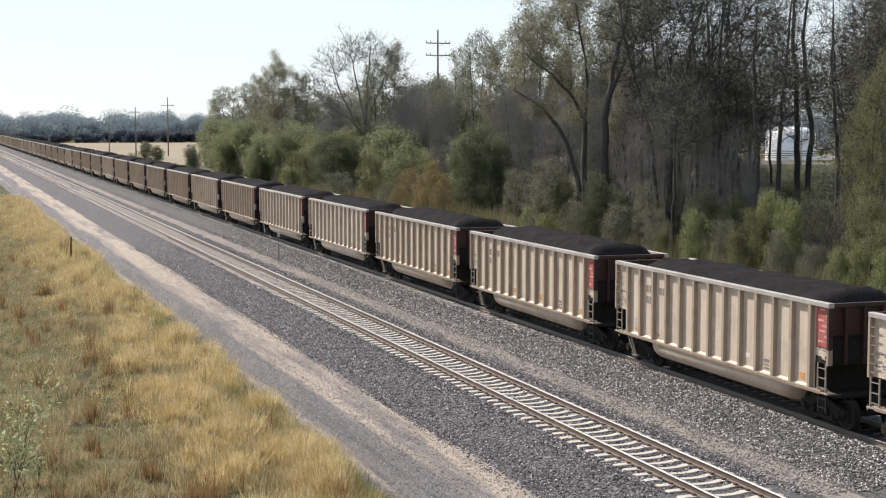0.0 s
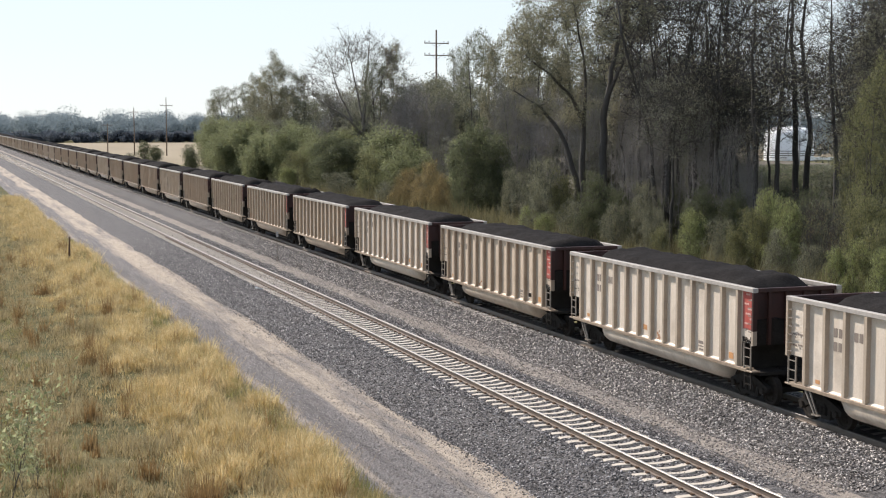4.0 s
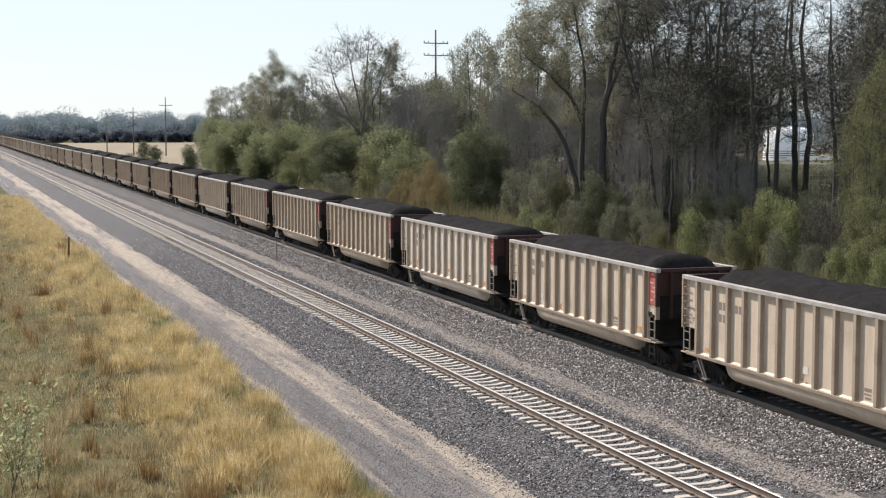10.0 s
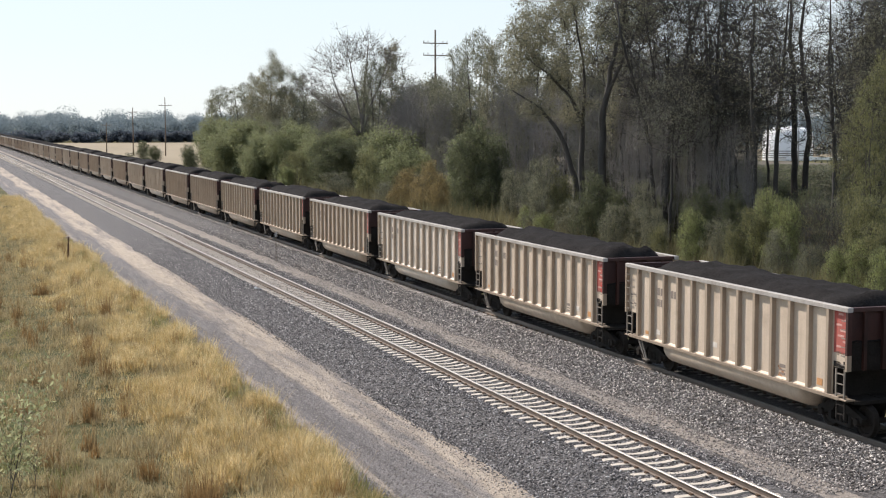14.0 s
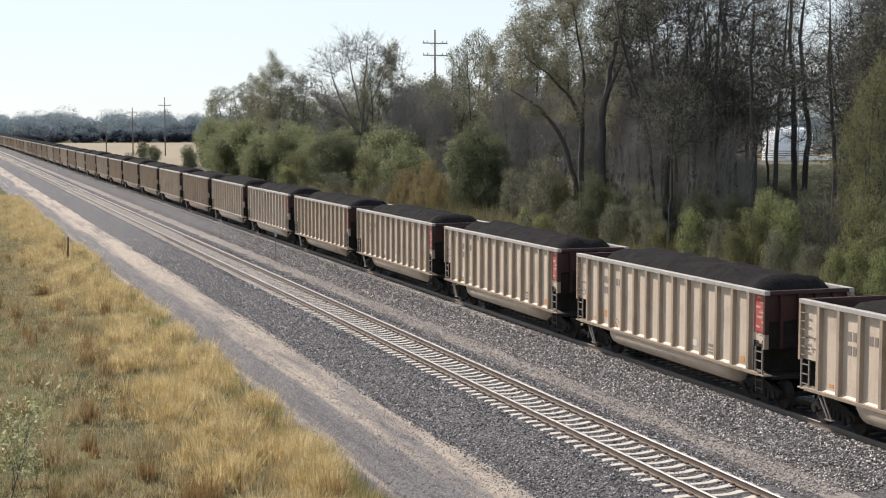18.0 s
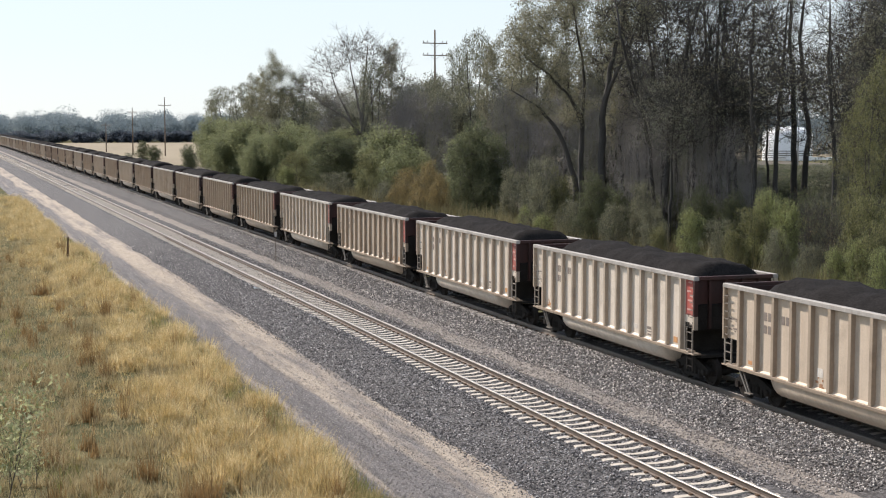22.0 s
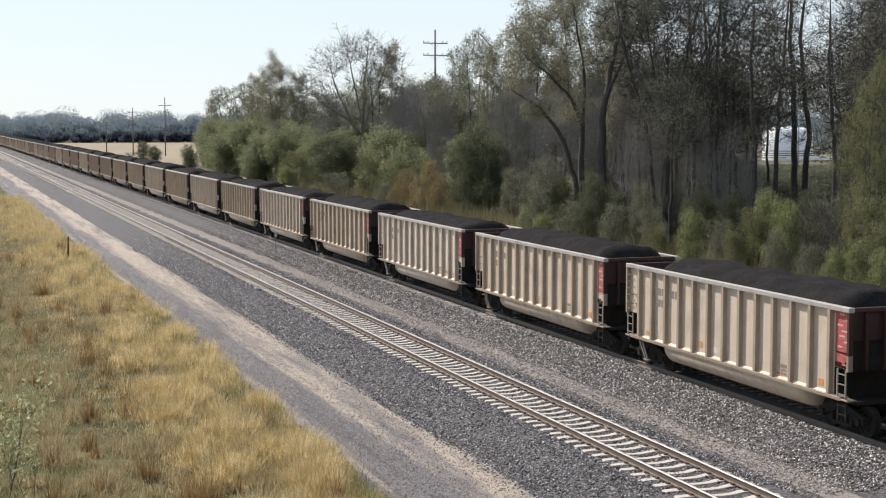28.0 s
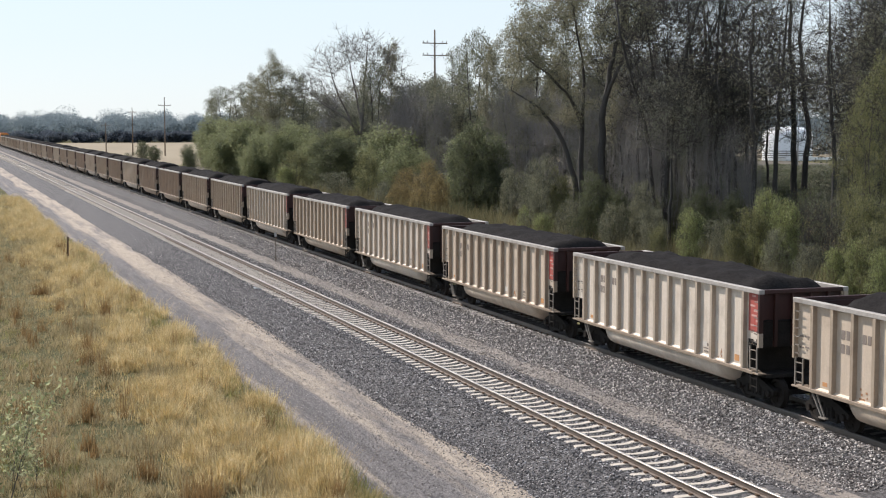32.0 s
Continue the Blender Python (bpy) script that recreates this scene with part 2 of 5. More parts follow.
def part(name, geo, material, parent, label="", bevel=0.0, smooth=False):
    me = geo.mesh(name, material, smooth)
    if bevel:
        bm = bmesh.new()
        bm.from_mesh(me)
        bmesh.ops.bevel(bm, geom=bm.edges[:], offset=bevel, segments=1, affect="EDGES")
        bm.to_mesh(me)
        bm.free()
    ob = new(name, me)
    ob.parent = parent
    return tagged(ob, label)


def empty(name, label, category, group="", m=None):
    ob = tagged(new(name), label, category, group)
    ob.empty_display_size = 0.2
    if m:
        ob.matrix_basis = m
    return ob


# ---- ground ----
NEAR_C, FAR_C = 18.454, 25.93      # centre lines of the two tracks
GAUGE = 1.505                      # between the rail heads' centres


def ground_z(x, y):
    """The natural ground; it lies a little lower under the stone beds."""
    z = -1.05 + 0.10 * noise.noise((x * 0.12, y * 0.12, 0))
    if x < 9:
        z += 0.10 * noise.noise((x * 0.5, y * 0.5, 3))
    if 10.5 < x < 33:
        z = -1.15
    return z


def sheet(name, xs, ys, height, material, label):
    nx = len(xs)
    verts = [(x, y, height(x, y)) for y in ys for x in xs]
    faces = [(j * nx + i, j * nx + i + 1, (j + 1) * nx + i + 1, (j + 1) * nx + i) for j in range(len(ys) - 1) for i in range(nx - 1)]
    me = bpy.data.meshes.new(name)
    me.from_pydata(verts, [], faces)
    me.shade_smooth()
    me.materials.append(material)
    return tagged(new(name, me), label, name.replace("_", " "), kind="structure")


def steps(a, b, n):
    return [a + (b - a) * i / n for i in range(n + 1)]


XS = [-3000, -1500, -700, -300, -120, -60, -30] + steps(-15, 10.4, 34) + [10.6, 14, 18, 22, 26, 30, 32.9] + steps(33.2, 90, 24) + [110, 140, 200, 300, 500, 900, 1600, 3000]
YS = [-600, -200, -80, -30] + steps(-10, 130, 110) + steps(134, 330, 40) + [360, 420, 500, 600, 800, 1100, 1600, 2400, 3600]
ground = sheet("ground", XS, YS, ground_z, TURF, "dry autumn turf and meadow, brown and dull green")
LITTER = plain("leaf_litter", (0.105, 0.088, 0.060), 0.95, 0, 0.45, 0.4, 8.0, 0.8)
sheet("forest_floor", [x for x in XS if 46 <= x <= 200], [y for y in YS if 64 <= y <= 330], lambda x, y: ground_z(x, y) + 0.04, LITTER, "brown leaf litter and low growth below the trees")
YB = steps(-30, 200, 230) + steps(205, 400, 30) + [450, 600, 800, 1100, 1500]


def road_z(x, y):
    edge = min(x - 10.3, 15.7 - x)
    ruts = 0.05 * math.exp(-((x - 12.2) / 0.35) ** 2) + 0.05 * math.exp(-((x - 14.0) / 0.35) ** 2)
    return -1.02 - ruts + 0.03 * noise.noise((x * 0.8, y * 0.3, 7)) - (0.14 if edge < 0.3 else 0)


gravel_road = sheet("gravel_road", steps(10.0, 16.0, 24), YB, road_z, ROAD, "pale gravel service road with dusty tan wheel tracks")


def bed_z(c, left, right):
    """A stone bed under a track whose centre line is c: flat on top, sloping at its shoulders."""
    def z(x, y):
        d = abs(x - c)
        w = 0.25 * noise.noise((0, y * 0.2, c))
        low = left if x < c else right
        top = -0.248 + (0.13 * max(0, min(1, (64 - y) / 8)) if c > 20 else 0) * max(0, min(1, (d - 0.95) / 0.15)) + 0.008 * noise.noise((x * 3, y * 3, 1)) - (0.03 if d < 0.45 else -0.022)
        return max(low, top - max(0, d - 1.65 - w) * 0.48)
    return z


near_bed = bed_z(NEAR_C, -1.2, -0.62)
sheet("ballast_bed", steps(15.0, 22.0, 42), YB, bed_z(NEAR_C, -1.2, -0.62), BALLAST, "grey crushed stone bed under the empty track")
sheet("ballast_bed", steps(22.0, 30.2, 46), YB, bed_z(FAR_C, -0.624, -1.2), BALLAST, "grey crushed stone bed under the train's track")


def swale_z(x, y):
    return -0.60 + 0.03 * noise.noise((x * 1.2, y * 0.5, 11)) - 0.5 * max(0, abs(x - 22.0) - 0.5 - 0.35 * noise.noise((0, y * 0.35, 5)))


sheet("gravel_strip", steps(20.7, 23.3, 18), YB, swale_z, SWALE, "pale dusty gravel strip between the two tracks")
field = sheet("stubble_field", steps(36, 420, 48), steps(335, 690, 70), lambda x, y: -0.86 + 0.05 * noise.noise((x * 0.05, y * 0.05, 4)) if 42 < x < 410 and 342 < y < 683 else -1.3, FIELD, "pale tan stubble field")


# ---- tracks ----
def rail_outline(dx):
    return [(dx + x, z) for x, z in ((-0.075, -0.185), (0.075, -0.185), (0.075, -0.172), (0.012, -0.150), (0.010, -0.045), (0.037, -0.035), (0.037, -0.004),
                                     (-0.037, -0.004), (-0.037, -0.035), (-0.010, -0.045), (-0.012, -0.150), (-0.075, -0.172))]


def sleeper_geo():
    """A prestressed sleeper: raised under the rails, waisted and lower between them."""
    xs = (-1.295, -1.25, -0.98, -0.52, -0.30, 0, 0.30, 0.52, 0.98, 1.25, 1.295)
    top = (-0.215, -0.192, -0.186, -0.194, -0.232, -0.245, -0.232, -0.194, -0.186, -0.192, -0.215)
    half = (0.105, 0.115, 0.12, 0.115, 0.10, 0.095, 0.10, 0.115, 0.12, 0.115, 0.105)
    g = Geo()
    n = len(xs)
    verts = []
    for x, z, h in zip(xs, top, half):
        verts += [(x, -h - 0.02, -0.36), (x, h + 0.02, -0.36), (x, h, z), (x, -h, z)]
    faces = [(0, 3, 2, 1), (4 * n - 4, 4 * n - 3, 4 * n - 2, 4 * n - 1)]
    for i in range(n - 1):
        a, b = 4 * i, 4 * i + 4
        faces += [(a + 3, b + 3, b + 2, a + 2), (a, b, b + 3, a + 3), (a + 2, b + 2, b + 1, a + 1)]
    return g.add(verts, faces)


def clips_geo():
    g = Geo()
    for s in (-1, 1):
        for d in (-0.11, 0.11):
            x = s * GAUGE / 2 + d
            g.box(x - 0.05, x + 0.05, -0.045, 0.045, -0.19, -0.15)
            g.box(x - 0.02, x + 0.02, -0.07, 0.07, -0.165, -0.135)
    return g


TIE_STEP, TIE_0 = 0.6096, 41.7125
CLIPS = clips_geo()


def track(centre, first, count, label, steel, head, tie_paint):
    t = empty("railway_track", label, "railway track", m=pose(centre, 0, 0))
    for s in (-1, 1):
        dx = s * GAUGE / 2
        r = part("rail", Geo().prism(rail_outline(dx), -40, 1500), steel, t)
        part("running_surface", Geo().prism([(dx - 0.040, -0.030), (dx + 0.040, -0.030), (dx + 0.040, -0.006), (dx + 0.033, 0.001), (dx - 0.033, 0.001), (dx - 0.040, -0.006)], -40, 1500), head, r, "polished steel rail head")
    rest, clips, ties = Geo(), Geo(), sleeper_geo().mesh("sleeper", tie_paint)
    for i in range(first - 60, 2300):
        y = TIE_0 + TIE_STEP * i
        if first <= i < first + count:
            o = new("sleeper", ties)
            o.parent, o.location = t, (0.012 * math.sin(i * 7.7), y + 0.02 * math.sin(i * 3.1), 0)
            o.rotation_euler = (0, 0, 0.006 * math.sin(i * 5.3))
            if i < first + 150:
                clips.add([(x, yy + y, z) for x, yy, z in CLIPS.v], CLIPS.f)
        elif i < 500:
            rest.add([(x, y + dy, z) for x, z in ((-1.29, -0.192), (-0.5, -0.195), (0, -0.24), (0.5, -0.195), (1.29, -0.192)) for dy in (-0.115, 0.115)],
                     [(2 * k, 2 * k + 2, 2 * k + 3, 2 * k + 1) for k in range(4)])
        else:
            rest.box(-1.29, 1.29, y - 0.115, y + 0.115, -0.3, -0.192)
    tagged(part("sleeper_row", rest, tie_paint, t), kind="stuff")
    tagged(part("rail_clip", clips, CLIP, t), kind="stuff")
    return t


track(NEAR_C, -22, 290, "empty railway track, worn steel rails on concrete sleepers", RAIL, RAIL_TOP, CONCRETE)
track(FAR_C, -5, 160, "railway track on concrete sleepers under the coal train", BLACK_RAIL, DULL_HEAD, DUSTY_TIE)
SPILL = stony("coaly_stone", 18.0, ((0.0, (0.05, 0.046, 0.042)), (1.0, (0.26, 0.24, 0.22)), (0.5, (0.12, 0.11, 0.10))), 0.9, (0.10, 0.092, 0.084), 0.4)
sheet("coal_dust", steps(FAR_C - 0.95, FAR_C + 0.95, 12), YB, lambda x, y: -0.216 + 0.02 * noise.noise((x * 4, y * 4, 2)) - 0.06 * max(0, abs(x - FAR_C) - 0.7 + 0.2 * noise.noise((0, y * 0.8, 9))), SPILL, "stones darkened by coal dust between the rails of the train's track")


# ---- coal wagons ----
PITCH_CAR, HALF = 16.18, 7.28
RIBS = [-6.24 + 1.04 * i for i in range(13)]
TOP, SILL = 3.76, 1.07


def shell_side(s):
    """One side sheet with thickness; its lower corners are cut away over the end platforms."""
    x0, x1 = sorted((s * 1.44, s * 1.465))
    g = Geo()
    g.box(x0, x1, -6.36, 6.36, SILL + 0.1, 1.98)
    g.box(x0, x1, -HALF + 0.05, HALF - 0.05, 1.98, TOP - 0.1)
    return g


def rib_geo(s):
    a = [(-0.075, s * 1.465), (-0.068, s * 1.605), (0.068, s * 1.605), (0.075, s * 1.465)]
    z0, z1 = SILL + 0.12, TOP - 0.14
    v = [(x, y, z) for z in (z0, z1) for y, x in a]
    f = [(0, 1, 2, 3), (7, 6, 5, 4), (0, 4, 5, 1), (1, 5, 6, 2), (2, 6, 7, 3), (3, 7, 4, 0)]
    return Geo().add(v, f if s > 0 else [tuple(reversed(q)) for q in f])


def tub_geo():
    """The round-bottomed trough between the bogies."""
    out = []
    for k in range(15):
        a = math.pi + math.pi * k / 14
        c, d = math.cos(a), max(0.0, -math.sin(a))
        out.append((1.50 * math.copysign(abs(c) ** 0.55, c), 1.09 - 0.70 * d ** 0.9))
    g, n = Geo(), 15
    ends = ((-4.62, 0.80), (-4.30, 1.0), (4.30, 1.0), (4.62, 0.80))
    g.add([(x * (0.5 + 0.5 * k), y, 1.09 + (z - 1.09) * k) for y, k in ends for x, z in out],
          [(j * n + i, (j + 1) * n + i, (j + 1) * n + i + 1, j * n + i + 1) for j in range(3) for i in range(n - 1)] + [tuple(range(n)), tuple(range(4 * n - 1, 3 * n - 1, -1))])
    return g


def ladder_geo(x, y, width, z0, z1, rungs):
    g = Geo()
    for yy in (y - width / 2, y + width / 2):
        g.box(x - 0.02, x + 0.02, yy - 0.025, yy + 0.025, z0, z1)
    for i in range(rungs):
        z = z0 + (z1 - z0) * (i + 0.5) / rungs
        g.box(x - 0.015, x + 0.015, y - width / 2, y + width / 2, z - 0.015, z + 0.015)
    return g


def coal_geo(seed):
    rnd = random.Random(seed)
    ys, xs = steps(-7.15, 7.15, 56), steps(-1.43, 1.43, 12)
    top = 0.30 + rnd.uniform(-0.06, 0.08)
    a, b = rnd.uniform(5.6, 6.4), rnd.uniform(4.6, 5.4)
    v = []
    for y in ys:
        lo = -0.95 + 0.35 * min(1, max(0, 7.1 - abs(y)))
        end = min(1, max(0, (7.0 - abs(y)) / (7.0 - (a if y < 0 else b))))
        for x in xs:
            e = min(1, (1.45 - abs(x)) / 0.95)
            z = TOP - 0.16 + (lo + 0.1) * (1 - end) + (top + 0.12) * end * (1 - (1 - e) ** 2) + 0.15 * noise.noise((x * 1.1, y * 0.7, seed)) * end + 0.08 * noise.noise((x * 5, y * 5, seed + 9))
            v.append((x, y, z - (0.02 if e < 0.05 else 0)))
    n = len(xs)
    return Geo().add(v, [(j * n + i, j * n + i + 1, (j + 1) * n + i + 1, (j + 1) * n + i) for j in range(len(ys) - 1) for i in range(n - 1)])


def wheelset_geo():
    g = Geo()
    g.rod((-1.05, 0, 0), (1.05, 0, 0), 0.085, 10)
    for s in (-1, 1):
        x = s * GAUGE / 2
        prof = ((x - s * 0.10, 0.482), (x - s * 0.065, 0.482), (x - s * 0.045, 0.462), (x + s * 0.07, 0.452), (x + s * 0.07, 0.37), (x + s * 0.03, 0.34), (x + s * 0.03, 0.16), (x + s * 0.09, 0.13))
        n, k = 24, len(prof)
        v = [(px, r * math.cos(i * math.tau / n), r * math.sin(i * math.tau / n)) for px, r in prof for i in range(n)]
        g.add(v, [(j * n + i, j * n + (i + 1) % n, (j + 1) * n + (i + 1) % n, (j + 1) * n + i) for j in range(k - 1) for i in range(n)] + [tuple(range(n)), tuple(range((k - 1) * n, k * n))])
        for i in range(3):
            a = i * math.tau / 3
            g.box(x + s * 0.05 - 0.02, x + s * 0.05 + 0.02, 0.24 * math.cos(a) - 0.03, 0.24 * math.cos(a) + 0.03, 0.24 * math.sin(a) - 0.03, 0.24 * math.sin(a) + 0.03)
    return g


def frame_geo(s):
    """A cast bogie side frame with its window and spring pocket."""
    x0, x1 = sorted((s * 0.93, s * 1.08))
    g = Geo()
    for side in (-1, 1):
        o = [(0.25, 0.72), (0.35, 0.60), (0.80, 0.42), (1.10, 0.42), (1.14, 0.58), (0.95, 0.66), (0.55, 0.80), (0.25, 0.86)]
        v = [(x, side * y, z) for x in (x0, x1) for y, z in o]
        n = len(o)
        f = [tuple(range(n)), tuple(range(2 * n - 1, n - 1, -1))] + [(i, i + n, (i + 1) % n + n, (i + 1) % n) for i in range(n)]
        g.add(v, f)
    g.box(x0, x1, -0.30, 0.30, 0.74, 0.88)
    g.box(x0, x1, -0.55, 0.55, 0.22, 0.32)
    for y in (-0.50, 0.50):
        g.box(x0, x1, y - 0.07, y + 0.07, 0.30, 0.62)
    for y in (-0.2, 0, 0.2):
        g.rod(((x0 + x1) / 2, y, 0.32), ((x0 + x1) / 2, y, 0.60), 0.075, 8)
    return g


def bogie(parent, y):
    b = part("bogie", Geo().box(-1.05, 1.05, -0.22, 0.22, 0.58, 0.78), BLACK, parent, "dark cast steel bogie")
    b.location = (0, y, 0)
    for s in (-1, 1):
        part("side_frame", frame_geo(s), BLACK, b)
        for w in (-0.89, 0.89):
            part("axle_box", Geo().rod((s * 0.98, w, 0.457), (s * 1.16, w, 0.457), 0.11, 10), WHEEL, b)
    for w in (-0.89, 0.89):
        ws = part("wheelset", wheelset_geo(), WHEEL, b)
        ws.location = (0, w, 0.457)
    return b


def wagon():
    car = empty("coal_wagon", "aluminium coal wagon with ribbed dusty beige sides, heaped with coal", "coal wagon", "wagons of the coal train")
    for s in (-1, 1):
        sheet_geo = shell_side(s)
        if s > 0:
            for y in RIBS:
                r = rib_geo(s)
                sheet_geo.add([(px, py + y, pz) for px, py, pz in r.v], r.f)
        part("side_sheet", sheet_geo, SHEETS[0], car)
        x0, x1 = sorted((s * 1.42, s * 1.61))
        part("top_chord", Geo().box(x0, x1, -HALF, HALF, TOP - 0.14, TOP), CHORD, car, "pale worn top rail", bevel=0.012)
        x0, x1 = sorted((s * 1.30, s * 1.61))
        part("side_sill", Geo().box(x0, x1, -6.9, 6.9, SILL, SILL + 0.11).box(x0, x1, -HALF, -6.9, SILL + 0.02, SILL + 0.07).box(x0, x1, 6.9, HALF, SILL + 0.02, SILL + 0.07), SILL_PAINT, car, bevel=0.01)
        x0, x1 = sorted((s * 1.466, s * 1.59))
        lz = ((s * 1.466, SILL + 0.11), (s * 1.53, SILL + 0.11), (s * 1.466, SILL + 0.17))
        part("ledge", Geo().prism(lz if s > 0 else lz[::-1], -6.3, 6.3), SHADED_PAINTS[0], car, "sloping dusty ledge above the sill")
        rib = rib_geo(s).mesh("rib", SHADED_PAINTS[0])
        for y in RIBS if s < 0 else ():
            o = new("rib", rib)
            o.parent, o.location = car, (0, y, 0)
        for e in (-1, 1):
            part("ladder", ladder_geo(s * 1.57, e * 6.92, 0.42, SILL + 0.05, 1.98, 3), LADDER, car)
            x0, x1 = sorted((s * 1.45, s * 1.60))
            split = 2.40 if (s, e) == (-1, -1) else TOP - 0.14
            part("corner_post", Geo().box(x0, x1, e * 7.23 - 0.05, e * 7.23 + 0.05, 1.95, split), SHADED_PAINTS[0], car)
            if split < 3:
                part("post_head", Geo().box(x0, x1, e * 7.23 - 0.05, e * 7.23 + 0.05, split + 0.002, TOP - 0.14), SHADED_END_RED, car, "red-painted corner post")
            x0, x1 = sorted((s * 1.468, s * 1.474))
            a, b = sorted((e * 6.42, e * 7.16))
            if e < 0:
                part("end_panel", Geo().box(x0, x1, a, b, 2.40, TOP - 0.16), RED, car, "faded red paint panel")
            if e < 0 and s < 0:
                part("coal_stain", Geo().box(x0, x1, a, b, 1.99, 2.10).box(x0, x1, a, a + 0.25, 2.10, 2.18).box(x0, x1, b - 0.3, b, 2.10, 2.15), BLACK, car, "black coal stain round the ladder")
            if s < 0 and e < 0:
                g = Geo()
                for k, (ya, yb) in enumerate(((-6.78, -6.55), (-7.08, -6.86), (-6.92, -6.60), (-7.02, -6.72), (-6.80, -6.52), (-7.10, -6.94), (-6.86, -6.62))):
                    g.box(-1.4785, -1.4745, ya, yb, 2.56 + 0.155 * k, 2.56 + 0.155 * k + 0.06)
                part("faded_lettering", g, PINK, car, "faded pale letters, no longer readable")
            if s < 0:
                g = Geo()
                for k, (ya, yb, z) in enumerate(((6.55, 6.80, 2.62), (6.60, 6.64, 2.56), (6.88, 7.06, 2.60), (6.92, 6.96, 2.52), (6.55, 6.78, 2.30), (6.86, 7.08, 2.27), (6.64, 6.70, 2.22))):
                    ya, yb = sorted((e * ya, e * yb))
                    z -= 0.0 if e > 0 else 0.22
                    g.box(-1.474, -1.468, ya, yb, z, z + 0.05)
                part("stencil", g, MARK, car)
            for k in range(6 if s < 0 else 0):
                z = 2.10 + 0.25 * k
                part("grab_iron", Geo().box(*sorted((s * 1.56, s * 1.59)), e * 7.1 - 0.16, e * 7.1 + 0.16, z, z + 0.025), LADDER, car)
        x0, x1 = sorted((s * 1.468, s * 1.474))
        for n, y in enumerate((4.68, 3.64)):
            for z in (2.55, 2.95):
                if n == 0 or z > 2.7:
                    part("stencil", Geo().box(x0, x1, y - 0.22, y - 0.05, z - 0.13, z + 0.13).box(x0, x1, y + 0.02, y + 0.2, z - 0.13, z + 0.13), MARK, car)
        part("stencil", Geo().box(x0, x1, -3.80, -3.46, 1.42, 1.46).box(x0, x1, -3.80, -3.46, 1.52, 1.62).box(x0, x1, -3.80, -3.5, 1.30, 1.36), MARK, car)
        part("reflector", Geo().box(x0, x1, -5.85, -5.55, 1.32, 1.52), ORANGE, car, "orange square plate")
        part("reflector", Geo().box(x0, x1, 5.56, 5.80, 1.32, 1.44), ORANGE, car, "orange square plate")
    for e in (-1, 1):
        y0, y1 = sorted((e * 7.02, e * 7.10))
        part("end_wall", Geo().box(-1.44, 1.44, y0, y1, 2.75, TOP - 0.12), SHADED_END_RED, car, "grimy red-brown end wall, darkened for the shade between wagons")
        # the lower sheet is coloured black in place of the gap's shade
        part("slope_end", Geo().box(-1.44, 1.44, y0, y1, 1.95, 2.747), BLACK, car, "lower end sheet, black for the shade between wagons")
        part("end_chord", Geo().box(-1.42, 1.42, e * 7.19 - 0.08, e * 7.19 + 0.08, TOP - 0.13, TOP - 0.005), SHADED_END_RED, car, bevel=0.012)
        g = Geo()
        for x in (-0.95, -0.32, 0.32, 0.95):
            g.box(x - 0.05, x + 0.05, e * 7.16 - 0.06, e * 7.16 + 0.06, 1.95, TOP - 0.14)
        part("end_ribs", g, SHADED_END_RED, car)
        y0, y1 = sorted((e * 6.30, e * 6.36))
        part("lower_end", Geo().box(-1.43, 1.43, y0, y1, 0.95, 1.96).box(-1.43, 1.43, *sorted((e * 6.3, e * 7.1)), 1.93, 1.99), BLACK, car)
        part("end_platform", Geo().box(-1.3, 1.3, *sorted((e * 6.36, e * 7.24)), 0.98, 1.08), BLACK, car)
        c = Geo().box(-0.16, 0.16, *sorted((e * 6.4, e * 7.6)), 0.74, 0.98).box(-0.12, 0.12, *sorted((e * 7.6, e * 8.05)), 0.76, 0.96)
        part("coupler", c, BLACK, car, "dark knuckle coupler", bevel=0.02)
        bogie(car, e * 6.17)
        part("air_hose", Geo().tube([Vector((0.35, e * 7.2, 0.9)), Vector((0.36, e * 7.6, 0.55)), Vector((0.3, e * 8.05, 0.42))], [0.03] * 3, 6), BLACK, car)
        if e > 0:
            part("step_iron", Geo().rod((-1.52, 6.25, 1.05), (-1.50, 5.75, 0.40), 0.035, 6).rod((-1.52, 6.02, 1.05), (-1.50, 5.62, 0.44), 0.03, 6).box(-1.56, -1.44, 5.5, 5.85, 0.38, 0.42), LADDER, car)
        else:
            part("step_iron", ladder_geo(-1.54, -6.92, 0.40, 0.55, SILL, 2), BLACK, car)
    part("tub", tub_geo(), SHADED_PAINTS[0], car, "rounded dusty belly trough", smooth=True)
    part("underframe", Geo().box(-0.3, 0.3, -6.9, 6.9, 0.90, 1.1).box(-1.3, 1.3, -6.3, -4.7, 1.0, 1.09).box(-1.3, 1.3, 4.7, 6.3, 1.0, 1.09), BLACK, car)
    return car


COALS = [coal_geo(i).mesh("coal_load", COAL, True) for i in range(6)]
FIRST_Y, SPEED, CARS = 81.5986 + 13 * 15.081 - HALF, 15.081, 62
LAG = [(0, 0.28), (1, 0.13), (2, 0.03), (3, 0), (4, 0), (8, 0), (12, 0), (16, 0), (20, 0.05), (23, 0.2), (26, 0.5), (28, 0.72), (30, 0.92), (32, 1.12)]     # the train slows a little
# position of one wagon's middle at 0 s, of the wagons counted from the train's head side


def along(y):
    """The bodies end a little short of the couplers' middle at their trailing end."""
    return 0.98 * y + 0.146


def fit_length(meshes):
    for me in meshes:
        for q in me.vertices:
            q.co.y = along(q.co.y)


